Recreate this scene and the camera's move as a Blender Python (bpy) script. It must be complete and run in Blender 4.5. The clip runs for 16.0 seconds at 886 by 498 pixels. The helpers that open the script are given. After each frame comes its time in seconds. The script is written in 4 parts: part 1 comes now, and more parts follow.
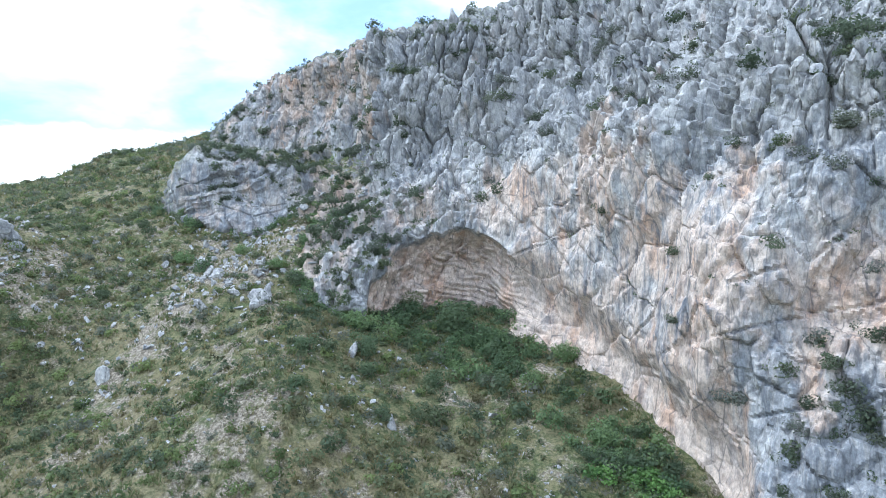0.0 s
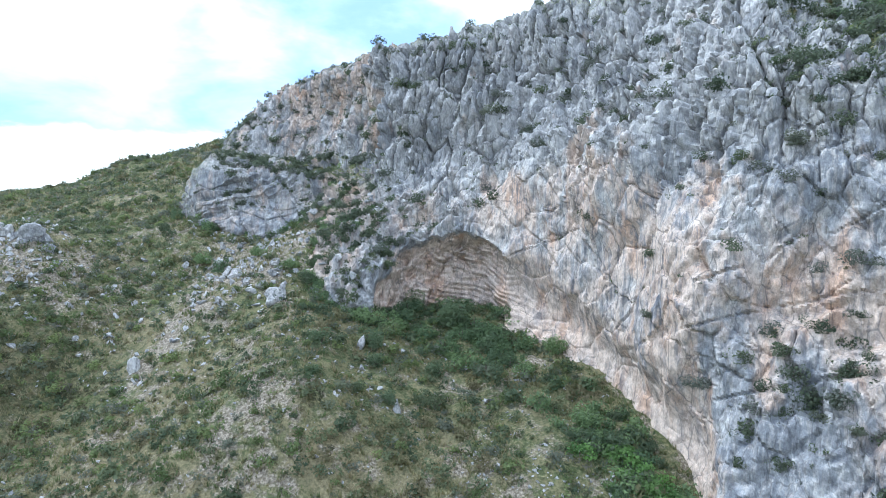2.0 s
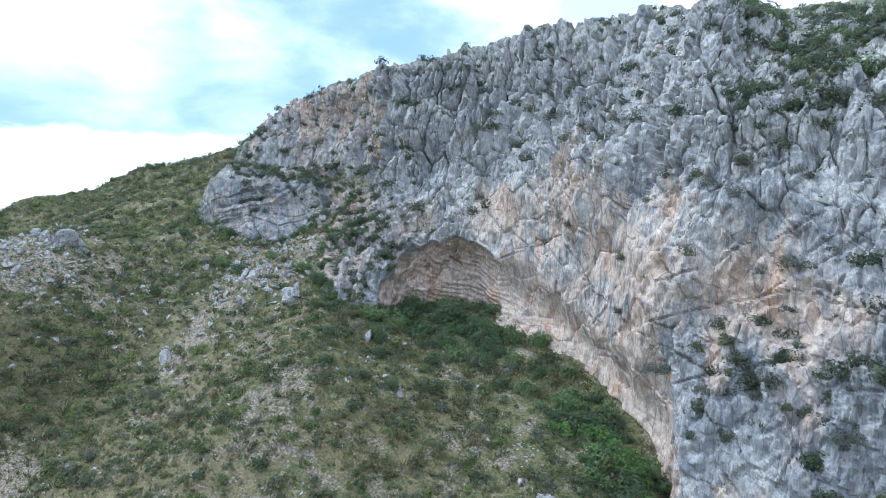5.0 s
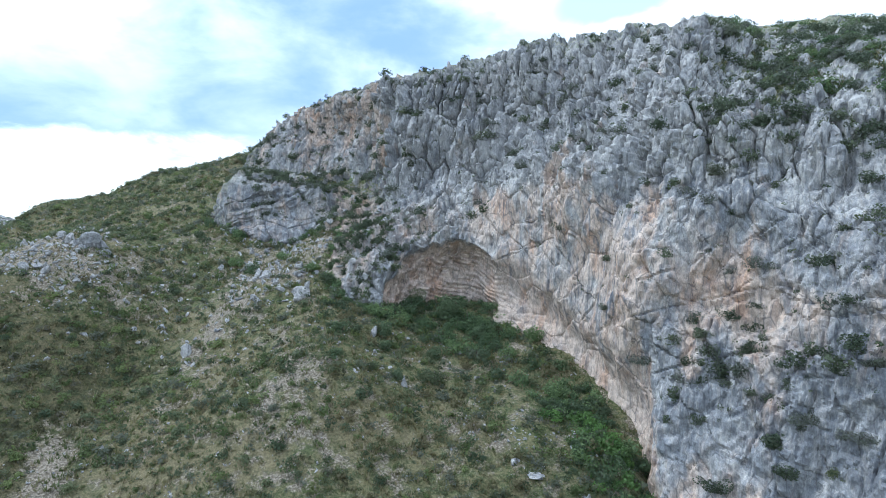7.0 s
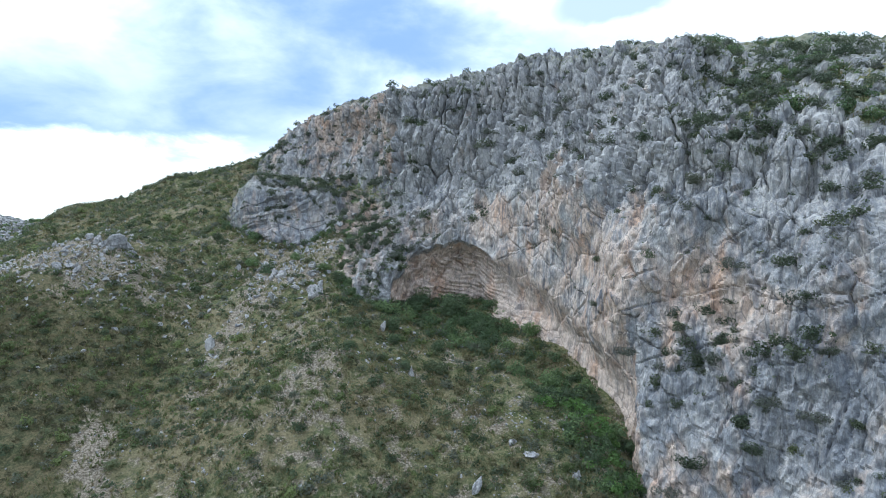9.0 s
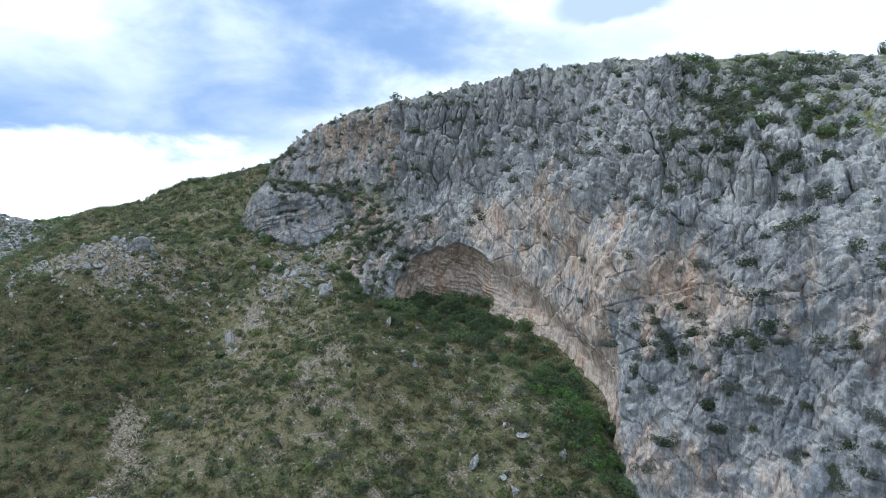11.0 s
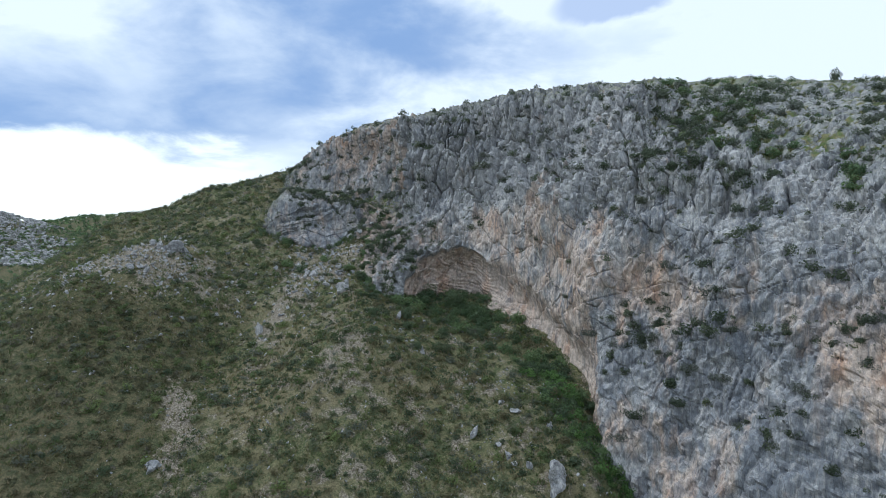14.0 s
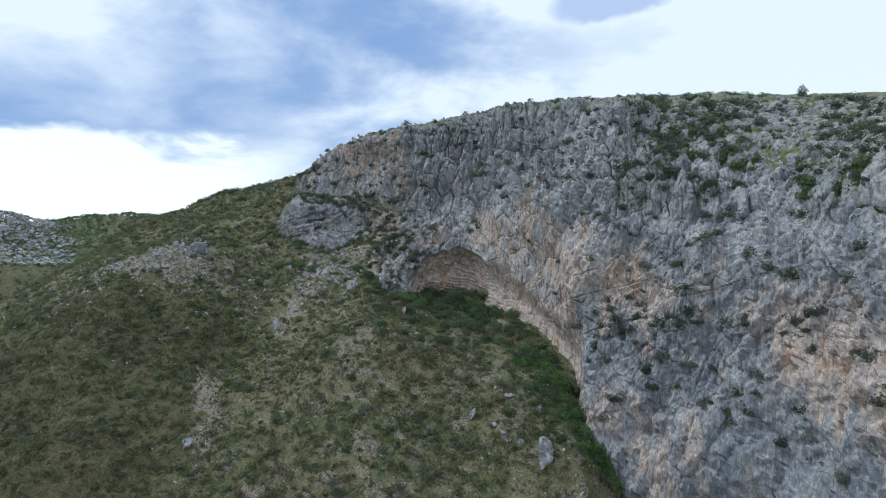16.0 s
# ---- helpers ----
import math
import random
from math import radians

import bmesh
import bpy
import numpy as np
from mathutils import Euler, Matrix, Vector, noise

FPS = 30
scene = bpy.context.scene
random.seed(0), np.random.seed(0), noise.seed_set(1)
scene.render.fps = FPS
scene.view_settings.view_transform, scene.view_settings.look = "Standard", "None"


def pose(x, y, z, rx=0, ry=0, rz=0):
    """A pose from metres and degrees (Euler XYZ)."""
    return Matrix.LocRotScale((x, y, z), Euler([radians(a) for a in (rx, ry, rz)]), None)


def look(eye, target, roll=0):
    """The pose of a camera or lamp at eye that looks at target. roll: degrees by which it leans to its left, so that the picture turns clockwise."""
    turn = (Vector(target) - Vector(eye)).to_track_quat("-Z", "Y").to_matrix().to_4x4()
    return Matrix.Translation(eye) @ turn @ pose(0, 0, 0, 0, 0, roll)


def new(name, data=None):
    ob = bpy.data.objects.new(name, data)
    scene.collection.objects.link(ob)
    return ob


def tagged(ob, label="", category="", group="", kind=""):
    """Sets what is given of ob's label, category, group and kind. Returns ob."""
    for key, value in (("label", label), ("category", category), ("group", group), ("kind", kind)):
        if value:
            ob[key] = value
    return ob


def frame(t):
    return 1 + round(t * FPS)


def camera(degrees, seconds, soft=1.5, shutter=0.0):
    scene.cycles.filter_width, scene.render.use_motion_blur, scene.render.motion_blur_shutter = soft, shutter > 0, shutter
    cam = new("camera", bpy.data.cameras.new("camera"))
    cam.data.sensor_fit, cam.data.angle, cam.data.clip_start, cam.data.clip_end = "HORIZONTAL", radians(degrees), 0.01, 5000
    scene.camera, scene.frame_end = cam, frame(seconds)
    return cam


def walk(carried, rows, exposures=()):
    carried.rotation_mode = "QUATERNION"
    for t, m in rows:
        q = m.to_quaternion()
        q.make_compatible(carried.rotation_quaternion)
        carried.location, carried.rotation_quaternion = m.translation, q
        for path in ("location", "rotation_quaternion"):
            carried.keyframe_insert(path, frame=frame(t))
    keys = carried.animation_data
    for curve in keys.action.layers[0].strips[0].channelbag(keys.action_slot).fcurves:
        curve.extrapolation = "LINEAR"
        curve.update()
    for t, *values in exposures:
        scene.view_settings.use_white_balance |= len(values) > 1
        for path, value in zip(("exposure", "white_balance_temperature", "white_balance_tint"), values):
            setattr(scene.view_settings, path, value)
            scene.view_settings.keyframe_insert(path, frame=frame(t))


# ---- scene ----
cam = camera(72, 16.0, soft=0.5)
# seconds, place, tilt up and turn to the left in degrees: a drone that backs away from the cave and climbs a little
PATH = [
    (0, 0., -0., 0., -0.1, -0.04),
    (0.5, 0.07, -2.08, 0.04, -0.08, -0.06),
    (1, 0.13, -4.22, 0.08, -0.05, -0.06),
    (1.5, 0.15, -6.24, 0.15, -0.06, -0.01),
    (2, 0.16, -8.27, 0.23, -0.05, 0.06),
    (2.5, 0.14, -10.14, 0.34, -0.05, 0.11),
    (3, 0.13, -11.96, 0.43, -0.05, 0.14),
    (3.5, 0.15, -13.73, 0.51, -0.05, 0.09),
    (4, 0.23, -15.69, 0.61, -0.03, -0.05),
    (6.5, 0.43, -25.58, 1.03, 0.05, -0.08),
    (7, 0.36, -27.68, 1.06, 0.05, -0.02),
    (7.5, 0.22, -29.83, 1.07, 0.06, -0.04),
    (8, 0.06, -32.13, 1.1, 0.08, -0.03),
    (8.5, -0.12, -34.43, 1.16, 0.07, 0.01),
    (9, -0.23, -36.94, 1.25, 0.07, 0.04),
    (11.5, -0.34, -50.45, 1.68, 0.09, 0.07),
    (12, -0.48, -53.29, 1.76, 0.09, 0.08),
    (12.5, -0.71, -56.11, 1.89, 0.08, 0.04),
    (13, -0.92, -59.11, 2.04, 0.05, -0),
    (13.5, -1.11, -62.25, 2.21, 0.04, -0),
    (14, -1.24, -65.63, 2.36, 0.02, 0.03),
    (14.5, -1.37, -69.04, 2.51, -0.01, -0.01),
    (15, -1.54, -72.61, 2.67, -0.04, -0.06),
    (15.5, -1.74, -76.23, 2.84, -0.07, -0.1),
    (16, -1.95, -80., 3., -0.09, -0.12),
]
walk(cam, [(t, pose(x, y, z, 90 + up, 0, turn)) for t, x, y, z, up, turn in PATH],
     [(0, 1.08, 5560, 4), (3.5, 0.90, 5560, 4), (7, 0.58, 5580, 3), (9, 0.41, 5730, 3), (12, 0.11, 5890, 3), (16, -0.11, 5860, 3)])

# ---- light: an overcast evening sky and a soft, veiled sun ----
world = bpy.data.worlds.new("sky")
scene.world = world
world.use_nodes = True
wn, wl = world.node_tree.nodes, world.node_tree.links
wn.clear()


def wnode(kind, **values):
    n = wn.new(kind)
    for k, v in values.items():
        n.inputs[k].default_value = v
    return n


def wmath(op, a, b=0.0, clamp=False):
    n = wn.new("ShaderNodeMath")
    n.operation, n.use_clamp = op, clamp
    for i, v in enumerate((a, b)):
        if isinstance(v, (int, float)):
            n.inputs[i].default_value = v
        else:
            wl.new(v, n.inputs[i])
    return n.outputs[0]


def wmix(fac, a, b):
    n = wn.new("ShaderNodeMix")
    n.data_type = "RGBA"
    for i, v in ((0, fac), (6, a), (7, b)):
        if isinstance(v, (int, float)):
            n.inputs[i].default_value = v
        elif isinstance(v, tuple):
            n.inputs[i].default_value = (*v, 1)
        else:
            wl.new(v, n.inputs[i])
    return n.outputs[2]


def wrange(v, a, b):
    n = wn.new("ShaderNodeMapRange")
    n.interpolation_type = "SMOOTHSTEP"
    n.inputs[1].default_value, n.inputs[2].default_value = a, b
    wl.new(v, n.inputs[0])
    return n.outputs[0]


SUN_TURN, SUN_HEIGHT = radians(-80), radians(56)  # from +y towards the left, and above the horizon
sky = wn.new("ShaderNodeTexSky")
sky.sky_type, sky.sun_disc = "NISHITA", False
sky.sun_elevation, sky.sun_rotation = SUN_HEIGHT, SUN_TURN
clear = wn.new("ShaderNodeMix")
clear.data_type, clear.blend_type = "RGBA", "MULTIPLY"
clear.inputs[0].default_value = 1.0
wl.new(sky.outputs[0], clear.inputs[6])
clear.inputs[7].default_value = (0.10, 0.10, 0.10, 1)
way = wn.new("ShaderNodeTexCoord").outputs["Generated"]
sep = wn.new("ShaderNodeSeparateXYZ")
wl.new(way, sep.inputs[0])
dx, dy, dz = sep.outputs
lift = wmath("ADD", wmath("MAXIMUM", dz, 0.0), 0.26)
flat = wn.new("ShaderNodeCombineXYZ")
wl.new(wmath("DIVIDE", dx, lift), flat.inputs[0])
wl.new(wmath("DIVIDE", dy, lift), flat.inputs[1])


def cloud(scale, detail, shift, rough=0.55):
    m = wn.new("ShaderNodeMapping")
    wl.new(flat.outputs[0], m.inputs[0])
    m.inputs[1].default_value = shift
    n = wnode("ShaderNodeTexNoise", Scale=scale, Detail=detail, Roughness=rough, Distortion=0.25)
    wl.new(m.outputs[0], n.inputs["Vector"])
    return n.outputs[0]


body = cloud(0.95, 6, (2.3, 0.9, 0), 0.5)
wisp = cloud(2.8, 8, (7.1, 3.2, 0), 0.56)
thick = wmath("ADD", wmath("MULTIPLY", body, 0.6), wmath("MULTIPLY", wisp, 0.4))
ahead = wmath("MAXIMUM", dy, 0.08)
over, side = wmath("DIVIDE", dz, ahead), wmath("DIVIDE", dx, ahead)
frayed = wmath("MULTIPLY", wmath("SUBTRACT", wisp, 0.5), 0.17)
edge = wmath("ADD", wmath("ADD", over, wmath("MULTIPLY", side, 0.09)), frayed)
low_left = wmath("MULTIPLY", wrange(edge, 0.147, 0.112), wrange(side, -0.16, -0.36))
drift = wmath("ADD", side, wmath("ADD", wmath("MULTIPLY", wmath("SUBTRACT", body, 0.5), 0.9), wmath("MULTIPLY", wmath("SUBTRACT", wisp, 0.5), 0.5)))
rightwards = wrange(drift, -0.22, 0.20)
top_left = wmath("MULTIPLY", wrange(side, -0.40, -0.70), wrange(over, 0.22, 0.36))
bank = wmath("MULTIPLY", wrange(over, 0.40, 0.24), wrange(side, 0.16, -0.04))
veil = wmath("ADD", wmath("MULTIPLY", wrange(thick, 0.41, 0.64), wmath("SUBTRACT", 1.0, wmath("MULTIPLY", bank, 0.45))), wmath("ADD", wmath("MULTIPLY", rightwards, 0.78), wmath("MULTIPLY", top_left, 0.35)), True)
bx = wmath("DIVIDE", wmath("SUBTRACT", side, 0.285), 0.11)
by = wmath("DIVIDE", wmath("ADD", wmath("SUBTRACT", over, 0.363), wmath("ADD", frayed, wmath("MULTIPLY", side, -0.18))), 0.05)
blot = wrange(wmath("ADD", wmath("MULTIPLY", bx, bx), wmath("MULTIPLY", by, by)), 1.25, 0.55)
blot = wmath("MULTIPLY", blot, wrange(dy, 0.2, 0.4))
cloudy = wmix(veil, (0.280, 0.405, 0.680), (0.925, 0.962, 1.045))
cloudy = wmix(wmath("MULTIPLY", blot, 0.8), cloudy, (0.46, 0.55, 0.80))
cloudy = wmix(low_left, cloudy, (1.12, 1.13, 1.12))
mixed = wmix(0.90, clear.outputs[2], cloudy)
back = wn.new("ShaderNodeBackground")
wl.new(mixed, back.inputs[0])
back.inputs[1].default_value = 1.12
wl.new(back.outputs[0], wn.new("ShaderNodeOutputWorld").inputs[0])

sun_data = bpy.data.lights.new("sun", "SUN")
sun_data.energy, sun_data.angle, sun_data.color = 1.5, radians(9), (1.0, 0.96, 0.90)
sun = new("sun", sun_data)
toward = Vector((math.sin(SUN_TURN) * math.cos(SUN_HEIGHT), math.cos(SUN_TURN) * math.cos(SUN_HEIGHT), math.sin(SUN_HEIGHT)))
sun.matrix_world = look(toward * 300, (0, 0, 0))


# ---- noise on arrays of points ----
def hashed(ix, iy, iz, salt):
    h = (ix.astype(np.int64) * 374761393 + iy.astype(np.int64) * 668265263 + iz.astype(np.int64) * 2147483647 + salt * 1274126177) & 0xFFFFFFFF
    h = ((h ^ (h >> 13)) * 1274126177) & 0xFFFFFFFF
    h = ((h ^ (h >> 16)) * 2246822519) & 0xFFFFFFFF
    return (h ^ (h >> 15)) & 0xFFFFFFFF


def unit(ix, iy, iz, salt):
    return hashed(ix, iy, iz, salt) / 4294967296.0


def smooth_noise(p, salt=0):
    """Value noise between -1 and 1 at the points p."""
    f = np.floor(p)
    i = f.astype(np.int64)
    w = p - f
    w = w * w * w * (w * (w * 6 - 15) + 10)
    out = 0
    for a in (0, 1):
        for b in (0, 1):
            for c in (0, 1):
                k = (w[:, 0] if a else 1 - w[:, 0]) * (w[:, 1] if b else 1 - w[:, 1]) * (w[:, 2] if c else 1 - w[:, 2])
                out = out + k * unit(i[:, 0] + a, i[:, 1] + b, i[:, 2] + c, salt)
    return out * 2 - 1


def fractal(p, octaves=4, salt=0, gain=0.5):
    out, amp = 0, 1.0
    for o in range(octaves):
        out = out + amp * smooth_noise(p * 2.03**o + 17.3 * o, salt + o)
        amp *= gain
    return out


def cells(p, salt=0):
    """Cellular noise: distances to the nearest two seeds, the offset from the nearest and its cell."""
    f = np.floor(p).astype(np.int64)
    d1 = np.full(len(p), 9.0)
    d2 = np.full(len(p), 9.0)
    off = np.zeros((len(p), 3))
    cell = np.zeros((len(p), 3), np.int64)
    for a in (-1, 0, 1):
        for b in (-1, 0, 1):
            for c in (-1, 0, 1):
                q = f + (a, b, c)
                s = q + 0.15 + 0.7 * np.stack([unit(q[:, 0], q[:, 1], q[:, 2], salt + n) for n in (1, 2, 3)], 1)
                v = p - s
                d = np.sqrt((v * v).sum(1))
                near = d < d1
                d2 = np.where(near, d1, np.minimum(d2, d))
                d1 = np.where(near, d, d1)
                off[near] = v[near]
                cell[near] = q[near]
    return d1, d2, off, cell


def pillows(p, salt, lean, joint, slant_by, puff=0.8):
    """Relief of weathered limestone: rounded fronts that fall away into narrow joints all round."""
    d1, d2, off, c = cells(p, salt)
    r = [unit(c[:, 0], c[:, 1], c[:, 2], salt + 10 + n) * 2 - 1 for n in range(3)]
    rim = 1 - np.exp(-(d2 - d1) / joint)
    face = puff + 0.5 * r[0] + lean * off[:, 2] * (0.7 + 0.3 * r[1]) + slant_by * (off[:, 0] * r[1] + off[:, 1] * r[2]) - 0.45 * puff * (off[:, 0] ** 2 + off[:, 1] ** 2)
    return rim * face, 1 - step(0, joint, d2 - d1), r[0]


def facets(p, salt, turn=0.0):
    """Relief of broken faces: random heights on a lattice, joined by flat triangles with sharp edges."""
    c, s = math.cos(turn), math.sin(turn)
    p = np.stack([c * p[:, 0] - s * p[:, 1], s * p[:, 0] + c * p[:, 1] + 0.35 * p[:, 2], p[:, 2] - 0.45 * p[:, 0]], 1)
    base = np.floor(p)
    w = p - base
    base = base.astype(np.int64)
    order = np.argsort(-w, axis=1)
    w = np.take_along_axis(w, order, 1)
    corner = base.copy()
    out = (1 - w[:, 0]) * unit(corner[:, 0], corner[:, 1], corner[:, 2], salt)
    for k in range(3):
        corner[np.arange(len(p)), order[:, k]] += 1
        share = w[:, k] - (w[:, k + 1] if k < 2 else 0)
        out = out + share * unit(corner[:, 0], corner[:, 1], corner[:, 2], salt)
    return out * 2 - 1


def step(a, b, v):
    k = np.clip((v - a) / (b - a), 0, 1)
    return k * k * (3 - 2 * k)


# ---- materials ----
def material(name):
    m = bpy.data.materials.new(name)
    m.use_nodes = True
    return m, m.node_tree.nodes, m.node_tree.links, m.node_tree.nodes["Principled BSDF"]


class Nodes:
    """Short forms for building a node material."""

    def __init__(self, name, rough=0.9):
        self.m, self.n, self.l, self.out = material(name)
        self.out.inputs["Roughness"].default_value = rough
        self.out.inputs["Specular IOR Level"].default_value = 0.25
        self.place = self.n.new("ShaderNodeNewGeometry").outputs["Position"]

    def at(self, scale=(1, 1, 1), shift=(0, 0, 0), turn=(0, 0, 0), source=None):
        k = self.n.new("ShaderNodeMapping")
        k.inputs[1].default_value, k.inputs[2].default_value, k.inputs[3].default_value = shift, turn, scale
        self.l.new(source or self.place, k.inputs[0])
        return k.outputs[0]

    def noise(self, vector, scale=1.0, detail=4.0, rough=0.55, bend=0.0):
        k = self.n.new("ShaderNodeTexNoise")
        for key, v in (("Scale", scale), ("Detail", detail), ("Roughness", rough), ("Distortion", bend)):
            k.inputs[key].default_value = v
        self.l.new(vector, k.inputs["Vector"])
        return k.outputs[0]

    def edges(self, vector, scale=1.0):
        k = self.n.new("ShaderNodeTexVoronoi")
        k.feature = "DISTANCE_TO_EDGE"
        k.inputs["Scale"].default_value = scale
        self.l.new(vector, k.inputs["Vector"])
        return k.outputs["Distance"]

    def between(self, v, a, b):
        k = self.n.new("ShaderNodeMapRange")
        k.interpolation_type = "SMOOTHSTEP"
        k.inputs[1].default_value, k.inputs[2].default_value = a, b
        self.l.new(v, k.inputs[0])
        return k.outputs[0]

    def sum(self, op, a, b, clamp=False):
        k = self.n.new("ShaderNodeMath")
        k.operation, k.use_clamp = op, clamp
        for i, v in enumerate((a, b)):
            if isinstance(v, (int, float)):
                k.inputs[i].default_value = v
            else:
                self.l.new(v, k.inputs[i])
        return k.outputs[0]

    def mix(self, fac, a, b, blend="MIX"):
        k = self.n.new("ShaderNodeMix")
        k.data_type, k.blend_type = "RGBA", blend
        for i, v in ((0, fac), (6, a), (7, b)):
            if isinstance(v, (int, float)):
                k.inputs[i].default_value = v
            elif isinstance(v, tuple):
                k.inputs[i].default_value = (*v, 1)
            else:
                self.l.new(v, k.inputs[i])
        return k.outputs[2]

    def attribute(self, name):
        k = self.n.new("ShaderNodeAttribute")
        k.attribute_name = name
        return k.outputs["Fac"]

    def done(self, colour, height=None, strength=0.6, distance=0.15):
        self.l.new(colour, self.out.inputs["Base Color"])
        if height is not None:
            k = self.n.new("ShaderNodeBump")
            k.inputs["Strength"].default_value, k.inputs["Distance"].default_value = strength, distance
            self.l.new(height, k.inputs["Height"])
            self.l.new(k.outputs[0], self.out.inputs["Normal"])
        return self.m


def limestone(name, stained):
    s = Nodes(name, 0.92)
    tone = s.noise(s.at(), 0.12, 5, 0.6)
    flow, wide = 0.5, s.noise(s.at((0.5, 0.5, 0.045)), 1.0, 6, 0.6, 0.5)
    if stained:
        flow = s.sum("ADD", s.sum("MULTIPLY", s.attribute("wall"), 0.7), 0.25)
        # tone of each plate, with zones painted paler or darker to offset their lighting
        tone = s.sum("SUBTRACT", tone, s.sum("MULTIPLY", s.attribute("plate_shading"), 0.15))
        wide = s.sum("ADD", wide, s.sum("MULTIPLY", s.attribute("plate_shading"), 0.10))
    narrow = s.noise(s.at((2.3, 2.3, 0.12), (5, 2, 1)), 1.0, 6, 0.62, 0.35)
    grain = s.noise(s.at((1, 1, 0.7)), 1.1, 7, 0.66)
    speck = s.noise(s.at((1, 1, 0.6)), 5.0, 5, 0.7)
    colour = s.mix(s.between(tone, 0.36, 0.64), (0.240, 0.250, 0.266), (0.388, 0.388, 0.386))
    colour = s.mix(s.sum("MULTIPLY", s.between(wide, 0.46, 0.35), s.sum("MULTIPLY", flow, 0.85)), colour, (0.51, 0.50, 0.482))
    colour = s.mix(s.sum("MULTIPLY", s.between(narrow, 0.49, 0.40), s.sum("MULTIPLY", flow, 0.7)), colour, (0.535, 0.505, 0.462))
    if stained:
        ragged = s.noise(s.at((0.3, 0.3, 0.10)), 1.0, 6, 0.62, 0.5)
        amount = s.between(s.sum("ADD", s.attribute("stain"), s.sum("MULTIPLY", s.sum("SUBTRACT", ragged, 0.5), 1.3)), 0.32, 0.72)
        ochre = s.mix(s.between(s.noise(s.at((1, 1, 0.4)), 0.35, 5), 0.46, 0.70), (0.56, 0.455, 0.375), (0.53, 0.355, 0.250))
        colour = s.mix(s.sum("MULTIPLY", amount, 0.85), colour, ochre)
    else:
        colour = s.mix(0.35, colour, (0.50, 0.49, 0.47))
    colour = s.mix(s.sum("MULTIPLY", s.between(wide, 0.54, 0.67), s.sum("MULTIPLY", flow, 0.85)), colour, (0.152, 0.174, 0.212))
    colour = s.mix(s.sum("MULTIPLY", s.between(narrow, 0.53, 0.60), s.sum("MULTIPLY", flow, 0.65)), colour, (0.195, 0.205, 0.225))
    lichen = s.noise(s.at(), 0.5, 6, 0.7)
    colour = s.mix(s.sum("MULTIPLY", s.between(lichen, 0.58, 0.72), 0.4), colour, (0.17, 0.175, 0.16))
    colour = s.mix(0.8, colour, s.mix(s.between(grain, 0.34, 0.66), (0.60, 0.60, 0.615), (1.24, 1.235, 1.22)), "MULTIPLY")
    colour = s.mix(0.45, colour, s.mix(s.between(speck, 0.34, 0.66), (0.58, 0.58, 0.60), (1.26, 1.26, 1.24)), "MULTIPLY")
    if stained:
        up = s.n.new("ShaderNodeSeparateXYZ")
        s.l.new(s.n.new("ShaderNodeNewGeometry").outputs["True Normal"], up.inputs[0])
        level = s.sum("ADD", s.sum("MULTIPLY", up.outputs[2], 0.6), s.sum("MULTIPLY", s.noise(s.at(), 0.25, 5, 0.6), 0.95))
        cover = s.sum("MULTIPLY", s.between(s.sum("ADD", level, s.sum("MULTIPLY", s.attribute("turf"), 0.10)), 0.60, 0.76), s.attribute("turf"), True)
        sward = s.mix(s.between(s.noise(s.at(), 0.8, 6, 0.7), 0.35, 0.65), (0.09, 0.13, 0.045), (0.22, 0.20, 0.10))
        colour = s.mix(cover, colour, sward)
    crack = s.between(s.edges(s.at((1, 1, 0.32), (3, 1, 0), (0.35, 0.25, 0)), 0.5), 0.0, 0.045)
    colour = s.mix(s.sum("MULTIPLY", s.sum("SUBTRACT", 1.0, crack), s.sum("MULTIPLY", s.between(lichen, 0.40, 0.54), 0.6)), colour, (0.09, 0.09, 0.095))
    height = s.sum("ADD", s.sum("ADD", grain, s.sum("MULTIPLY", narrow, 0.35)), s.sum("MULTIPLY", crack, 0.35))
    return s.done(colour, s.sum("ADD", height, s.sum("MULTIPLY", speck, 0.4)), 0.5, 0.09)


def hillside():
    s = Nodes("hillside_earth", 0.95)
    big = s.noise(s.at(), 0.06, 5, 0.6)
    mid = s.noise(s.at(), 0.75, 8, 0.72)
    fine = s.noise(s.at(), 3.0, 8, 0.7)
    grass = s.mix(s.between(mid, 0.38, 0.60), (0.090, 0.116, 0.050), (0.192, 0.182, 0.096))
    grass = s.mix(s.between(big, 0.44, 0.64), grass, s.mix(0.6, grass, (0.270, 0.225, 0.140)))
    heath = s.mix(s.between(mid, 0.38, 0.62), (0.056, 0.066, 0.032), (0.132, 0.112, 0.062))
    grass = s.mix(s.sum("MULTIPLY", s.attribute("heath"), 0.72), grass, heath)
    earth = s.mix(s.between(fine, 0.38, 0.66), (0.215, 0.182, 0.138), (0.385, 0.342, 0.285))
    open_ = s.noise(s.at((1, 1, 1), (9, 4, 2)), 0.25, 8, 0.74)
    open_ = s.sum("ADD", open_, s.sum("MULTIPLY", s.attribute("bare"), 0.30))
    open_ = s.sum("SUBTRACT", open_, s.sum("MULTIPLY", s.attribute("heath"), 0.10))
    colour = s.mix(s.between(open_, 0.51, 0.62), grass, earth)
    colour = s.mix(0.8, colour, s.mix(s.between(fine, 0.28, 0.72), (0.50, 0.51, 0.49), (1.35, 1.32, 1.28)), "MULTIPLY")
    return s.done(colour, s.sum("ADD", fine, s.sum("MULTIPLY", mid, 1.5)), 0.9, 0.3)


